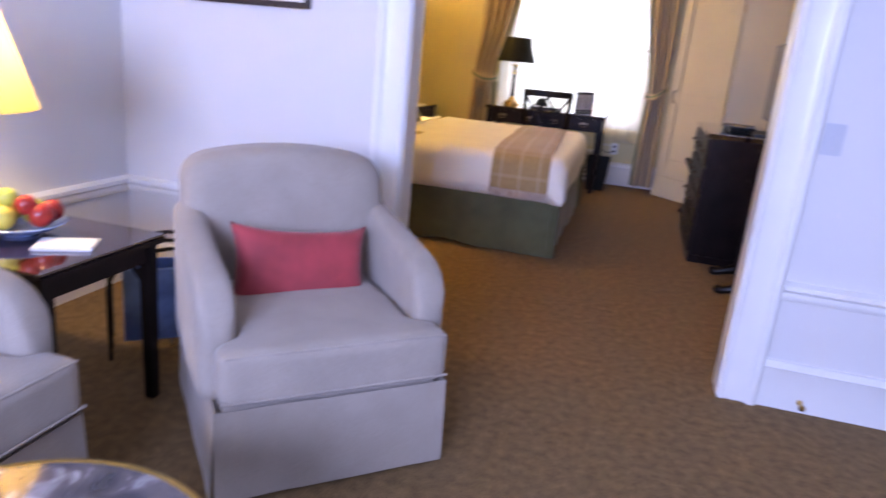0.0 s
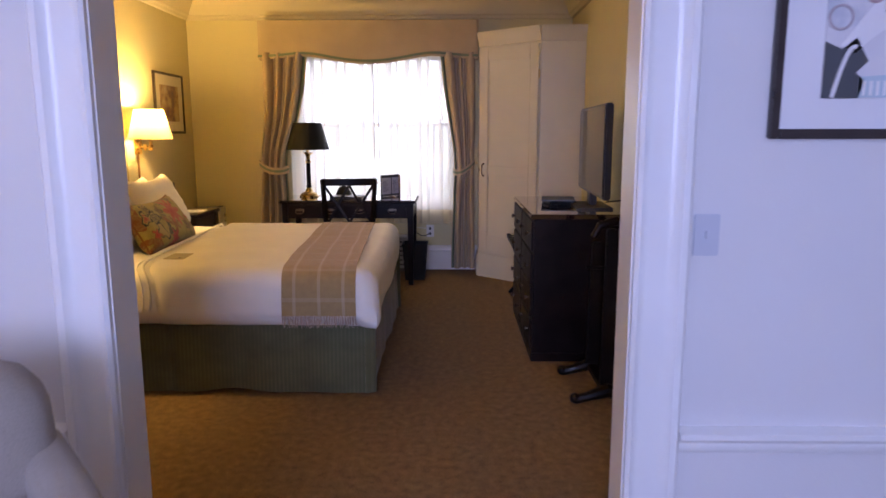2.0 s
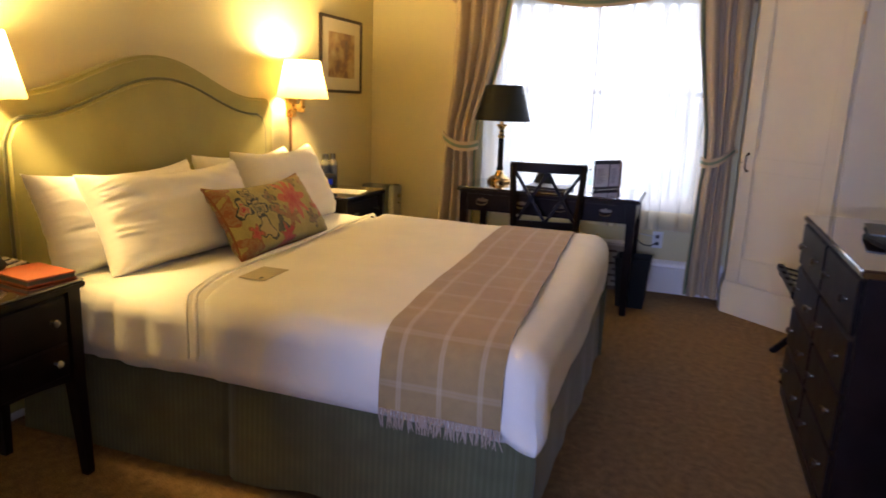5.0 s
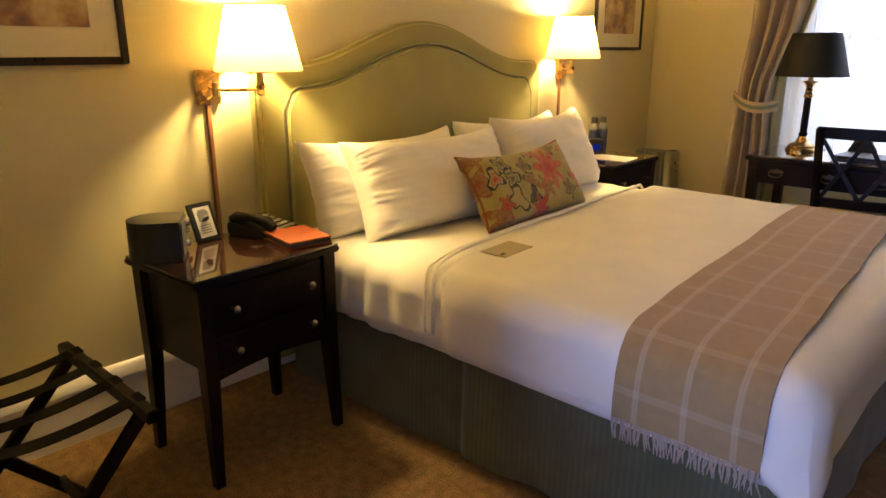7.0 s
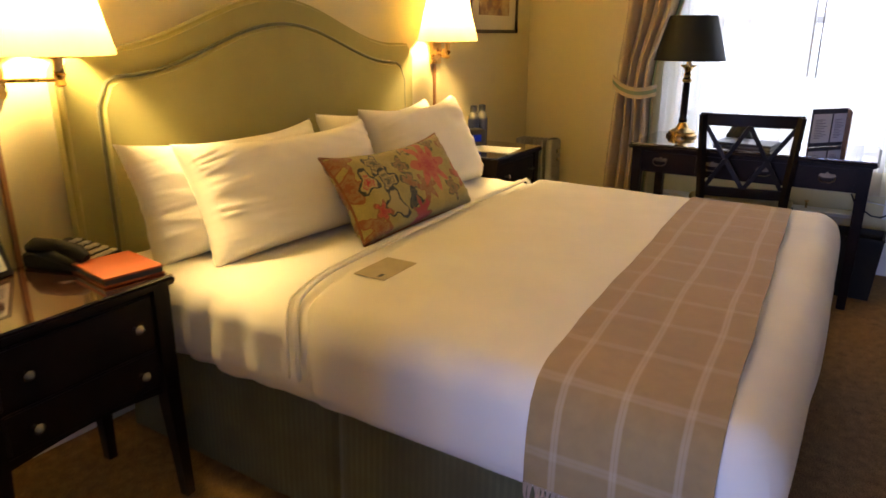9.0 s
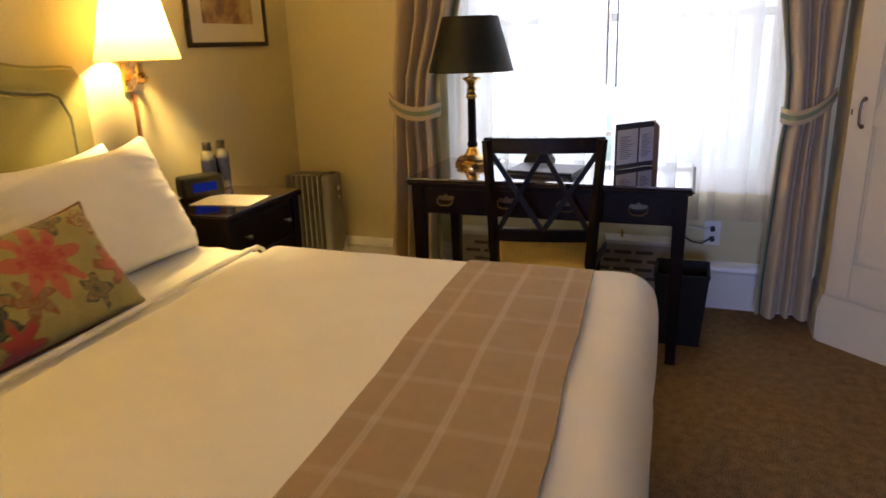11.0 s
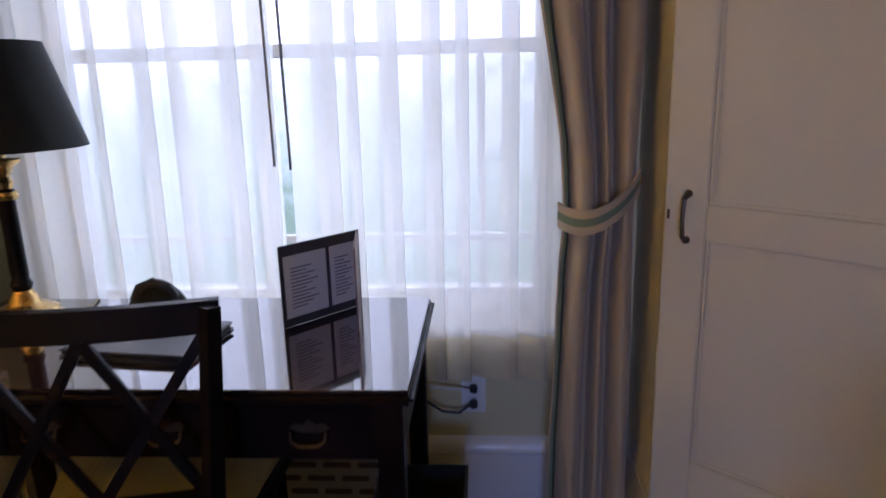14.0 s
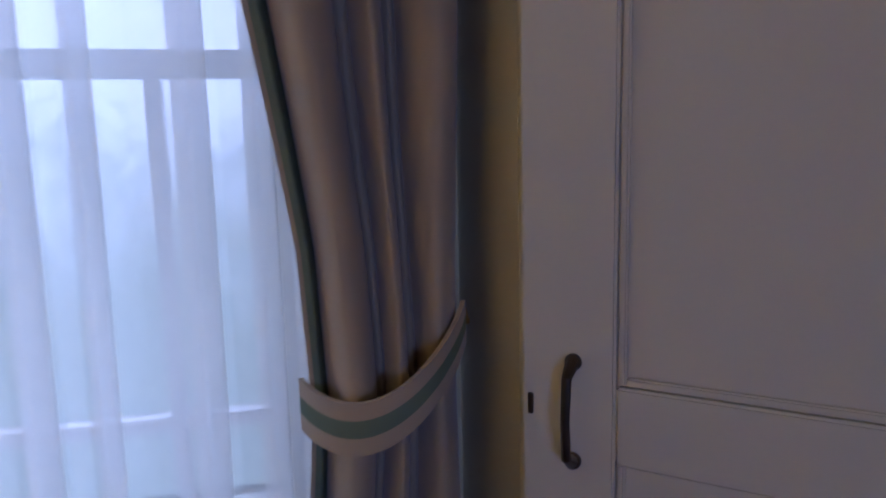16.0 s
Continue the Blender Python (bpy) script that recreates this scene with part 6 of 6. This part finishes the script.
def armchair(m):
    t = thing("armchair", "beige upholstered skirted armchair with sloping arms", "armchair", m, "armchairs")
    # local: looks along -y
    W, D = 0.350, 0.40
    part("base", cushion(B(), (-W + 0.02, -D + 0.03, 0.12), (W - 0.02, D - 0.02, 0.30), 0.03, 6), BEIGE, t)
    for nm, p, q in (("a", (-W, -D + 0.012), (W, -D + 0.012)), ("b", (W, -D + 0.016), (W, D)), ("c", (W, D), (-W, D)), ("d", (-W, D), (-W, -D + 0.016))):
        p, q = Vector((*p, 0)), Vector((*q, 0))
        d = (q - p).normalized()
        n = Vector((d.y, -d.x, 0))

        def fn(u, v, p=p, q=q, n=n):
            c = p + (q - p) * u + n * (0.012 * (1 - v) + 0.004 * noise.noise(Vector((u * 6, v, p.x))))
            return (c.x, c.y, 0.012 + 0.275 * v)

        part("skirt_panel", sheet(B(), fn, 24, 6, 0.006), BEIGE, t, "", 60)
    def seat(w, p):
        # crowned, and wider in front of the arms
        f = max(0, min(1, (-D + 0.115 - w.y) / 0.03))
        w.x *= 1 + 0.25 * f * f * (3 - 2 * f)
        w.z += 0.018 * (1 - p.x ** 2) * (1 - p.y ** 2) if p.z > 0 else 0
        return w + Vector((0, 0, 0.003 * noise.noise(w * 9)))

    part("seat_cushion", cushion(B(), (-0.272, -D - 0.015, 0.30), (0.272, 0.20, 0.465), 0.035, 24, seat), BEIGE, t, "thick loose seat cushion", 60)
    part("seat_piping", tube(B(), [(-0.325, -D - 0.006, 0.452), (0.325, -D - 0.006, 0.452)], 0.004, 6), BEIGE, t)
    part("seat_piping", tube(B(), [(-0.335, -D - 0.012, 0.322), (0.335, -D - 0.012, 0.322)], 0.005, 6), BEIGE, t)

    def back(w, p):
        k = max(0, (w.z - 0.40) / 0.5)
        w.y += 0.10 * k
        w.z += 0.05 * (1 - p.x ** 2) * max(0, p.z) if p.z > 0 else 0
        w.x *= 1 - 0.03 * k
        return w

    part("backrest", cushion(B(), (-0.364, 0.15, 0.25), (0.364, 0.335, 0.858), 0.07, 14, back), BEIGE, t, "", 60)
    for s in (-1, 1):
        def arm(w, p, s=s):
            # scooped line falling from the back to the round front
            f = (0.36 - w.y) / 0.67
            top = 0.74 - 0.105 * min(1, f * 1.15) ** 0.75
            if f > 0.80:
                top -= 0.13 * ((f - 0.80) / 0.20) ** 2.5
            w.z = 0.27 + (w.z - 0.27) / 0.4 * (top - 0.27)
            w.x += s * 0.012 * math.sin(math.pi * max(0, min(1, f)))
            return w

        part("arm", cushion(B(), (s * 0.322 - 0.054, -D + 0.095, 0.27), (s * 0.322 + 0.054, 0.34, 0.67), 0.045, 14, arm), BEIGE, t, "", 60)
    return t


ac = armchair(pose(-0.562, 2.352, 0, 0, 0, 42.5))
copy_thing(ac, pose(-1.245, 1.345, 0, 0, 0, 90))
solid("red_pillow", pillow(B(), 0.47, 0.27, 0.12, 0.004, 77), RED, "crimson velvet lumbar pillow on the armchair", "pillow", pose(-0.562, 2.352, 0, 0, 0, 42.5) @ pose(0.0, 0.07, 0.545, -20, 4, 0), smooth=60)

# side table
st = thing("side_table", "dark mahogany side table with brackets and glass top", "side table", pose(-1.455, 2.05, 0))
part("top", box(B(), (-0.40, -0.27, 0.572), (0.40, 0.25, 0.596), 0.006), DARK, st)
part("glass_top", box(B(), (-0.395, -0.265, 0.596), (0.395, 0.245, 0.602), 0.002), GLASSTOP, st, "thin glass sheet over the top")
part("apron", box(B(), (-0.37, -0.24, 0.51), (0.37, 0.22, 0.572), 0.003), DARK, st)
for x in (-0.355, 0.355):
    for y in (-0.225, 0.205):
        part("leg", bar(B(), (x, y, 0.572), (x, y, 0), 0.045, 0.045, 0.036, 0.036, bev=0.003), EBONY, st)
        sx = -1 if x > 0 else 1
        part("bracket", bar(B(), (x + sx * 0.02, y, 0.43), (x + sx * 0.09, y, 0.512), 0.012, 0.014), EBONY, st)

# table lamp, lit
tl = thing("table_lamp", "white ceramic table lamp with a white shade, lit", "lamp", pose(-1.63, 2.05, 0.603))
part("base", lathe(B(), [(0.07, 0), (0.075, 0.01), (0.05, 0.03), (0.075, 0.09), (0.085, 0.15), (0.06, 0.22), (0.025, 0.26), (0.02, 0.36)], 28), BOWL, tl, "pale glazed ceramic body")
part("shade", lathe(B(), [(0.235, 0.375), (0.13, 0.70)], 40, cap=False), SHADE, tl, "white glowing fabric shade", 60)
part("bulb", lathe(B(), [(0.014, 0.36), (0.03, 0.44), (0.03, 0.48), (0.005, 0.51)], 14), glow("lit_lamp_bulb", WARM, 6), tl)
lamp("table_lamp_light", "POINT", pose(-1.63, 2.05, 1.16), TABLE, (1.0, 0.72, 0.36), 0.05)

# fruit bowl
fb_ = thing("fruit_bowl", "blue rimmed china bowl heaped with fruit", "bowl", pose(-1.405, 2.05, 0.603))
part("bowl", lathe(B(), [(0.05, 0), (0.055, 0.008), (0.10, 0.02), (0.135, 0.04), (0.131, 0.042), (0.095, 0.026), (0.03, 0.014)], 32), BOWL, fb_)
FR = ((-0.06, 0.02, 0.066, 0.04, PEAR), (0.0, -0.06, 0.062, 0.038, LEMON), (0.075, 0.01, 0.068, 0.038, APPLE), (0.01, 0.045, 0.066, 0.04, PEAR), (0.04, -0.01, 0.100, 0.032, APPLE), (-0.035, -0.01, 0.110, 0.034, PEAR), (-0.05, -0.06, 0.064, 0.034, LEMON), (0.07, 0.06, 0.075, 0.034, APPLE))
for x, y, z, r, ma in FR:
    bm = lathe(B(), [(0.002, r * 0.86)] + [(r * math.sin(a) * (1 + 0.05 * math.cos(a)), r * math.cos(a)) for a in np.linspace(0.25, 2.95, 9)] + [(0.002, -r * 0.9)], 16)
    bm.transform(pose(x, y, z, random.uniform(-25, 25), random.uniform(-25, 25), 0))
    part("fruit", bm, ma, fb_, {"red_apple_skin": "red apple", "green_fruit_skin": "green pear", "yellow_fruit_skin": "yellow pear"}[ma.name], 60)
solid("napkin", box(B(), (-0.085, -0.06, 0), (0.085, 0.06, 0.010), 0.004), PAPER, "folded white napkin on the side table", "napkin", pose(-1.20, 2.02, 0.603, 0, 0, 30))

# wire magazine rack with magazines
mg = thing("magazine_rack", "black wire magazine rack on the floor by the wall", "magazine rack", pose(-1.30, 2.62, 0, 0, 0, 40))
for y in (-0.12, 0.0, 0.12):
    part("hoop", tube(B(), [(-0.22, y, 0.02), (-0.22, y, 0.3)] + [(-0.22 * math.cos(a), y, 0.3 + 0.16 * math.sin(a)) for a in np.linspace(0.2, math.pi - 0.2, 11)] + [(0.22, y, 0.3), (0.22, y, 0.02)], 0.008, 8), EBONY, mg)
for x, z in ((-0.22, 0.06), (0.22, 0.06), (-0.22, 0.28), (0.22, 0.28), (0.0, 0.06)):
    part("cross_bar", tube(B(), [(x, -0.12, z), (x, 0.12, z)], 0.006, 8), EBONY, mg)
for k, (y, h) in enumerate(((-0.06, 0.30), (-0.045, 0.28), (0.05, 0.31), (0.066, 0.29))):
    solid("magazine", box(B(), (-0.17, -0.005, 0), (0.17, 0.005, h), 0.002), MAGAZINE, "blue covered magazine standing in the wire rack", "magazine", pose(-1.30, 2.62, 0.068, 0, 0, 40) @ pose(0, y, 0, 3), "magazines in the rack")

# round marble coffee table
ct = thing("coffee_table", "round dark marble coffee table with a gilt edge", "coffee table", pose(-0.40, 1.03, 0))
part("marble_top", lathe(B(), [(0.33, 0.425), (0.335, 0.43), (0.335, 0.448), (0.33, 0.452)], 64), MARBLE, ct, "veined dark marble")
part("gilt_rim", tube(B(), [(0.338 * math.cos(a), 0.338 * math.sin(a), 0.442) for a in np.linspace(0, 2 * math.pi, 65)[:-1]], 0.011, 8, True), GOLD, ct)
for k in range(3):
    a = 0.5 + k * 2.094
    part("leg", tube(B(), [(0.27 * math.cos(a), 0.27 * math.sin(a), 0.425), (0.2 * math.cos(a), 0.2 * math.sin(a), 0.22), (0.28 * math.cos(a), 0.28 * math.sin(a), 0.0)], [0.018, 0.014, 0.016], 10), GOLD, ct)

# switch plate and door stop
sw = thing("light_switch", "ivory light switch plate beside the opening", "light switch", pose(1.094, SY - 0.001, 1.092))
part("plate", box(B(), (-0.036, -0.007, -0.058), (0.036, 0, 0.058), 0.003), PLATE, sw)
part("toggle", box(B(), (-0.005, -0.016, -0.010), (0.005, -0.0072, 0.012), 0.002), PLATE, sw)
bm = lathe(B(), [(0.012, 0), (0.012, 0.006), (0.006, 0.01), (0.006, 0.04), (0.012, 0.042), (0.012, 0.055)], 12)
bm.transform(pose(0, 0, 0, 90, 0, 0))
solid("door_stop", bm, BRASS, "small brass door stop on the baseboard", "door stop", pose(1.205, SY - 0.02, 0.045))
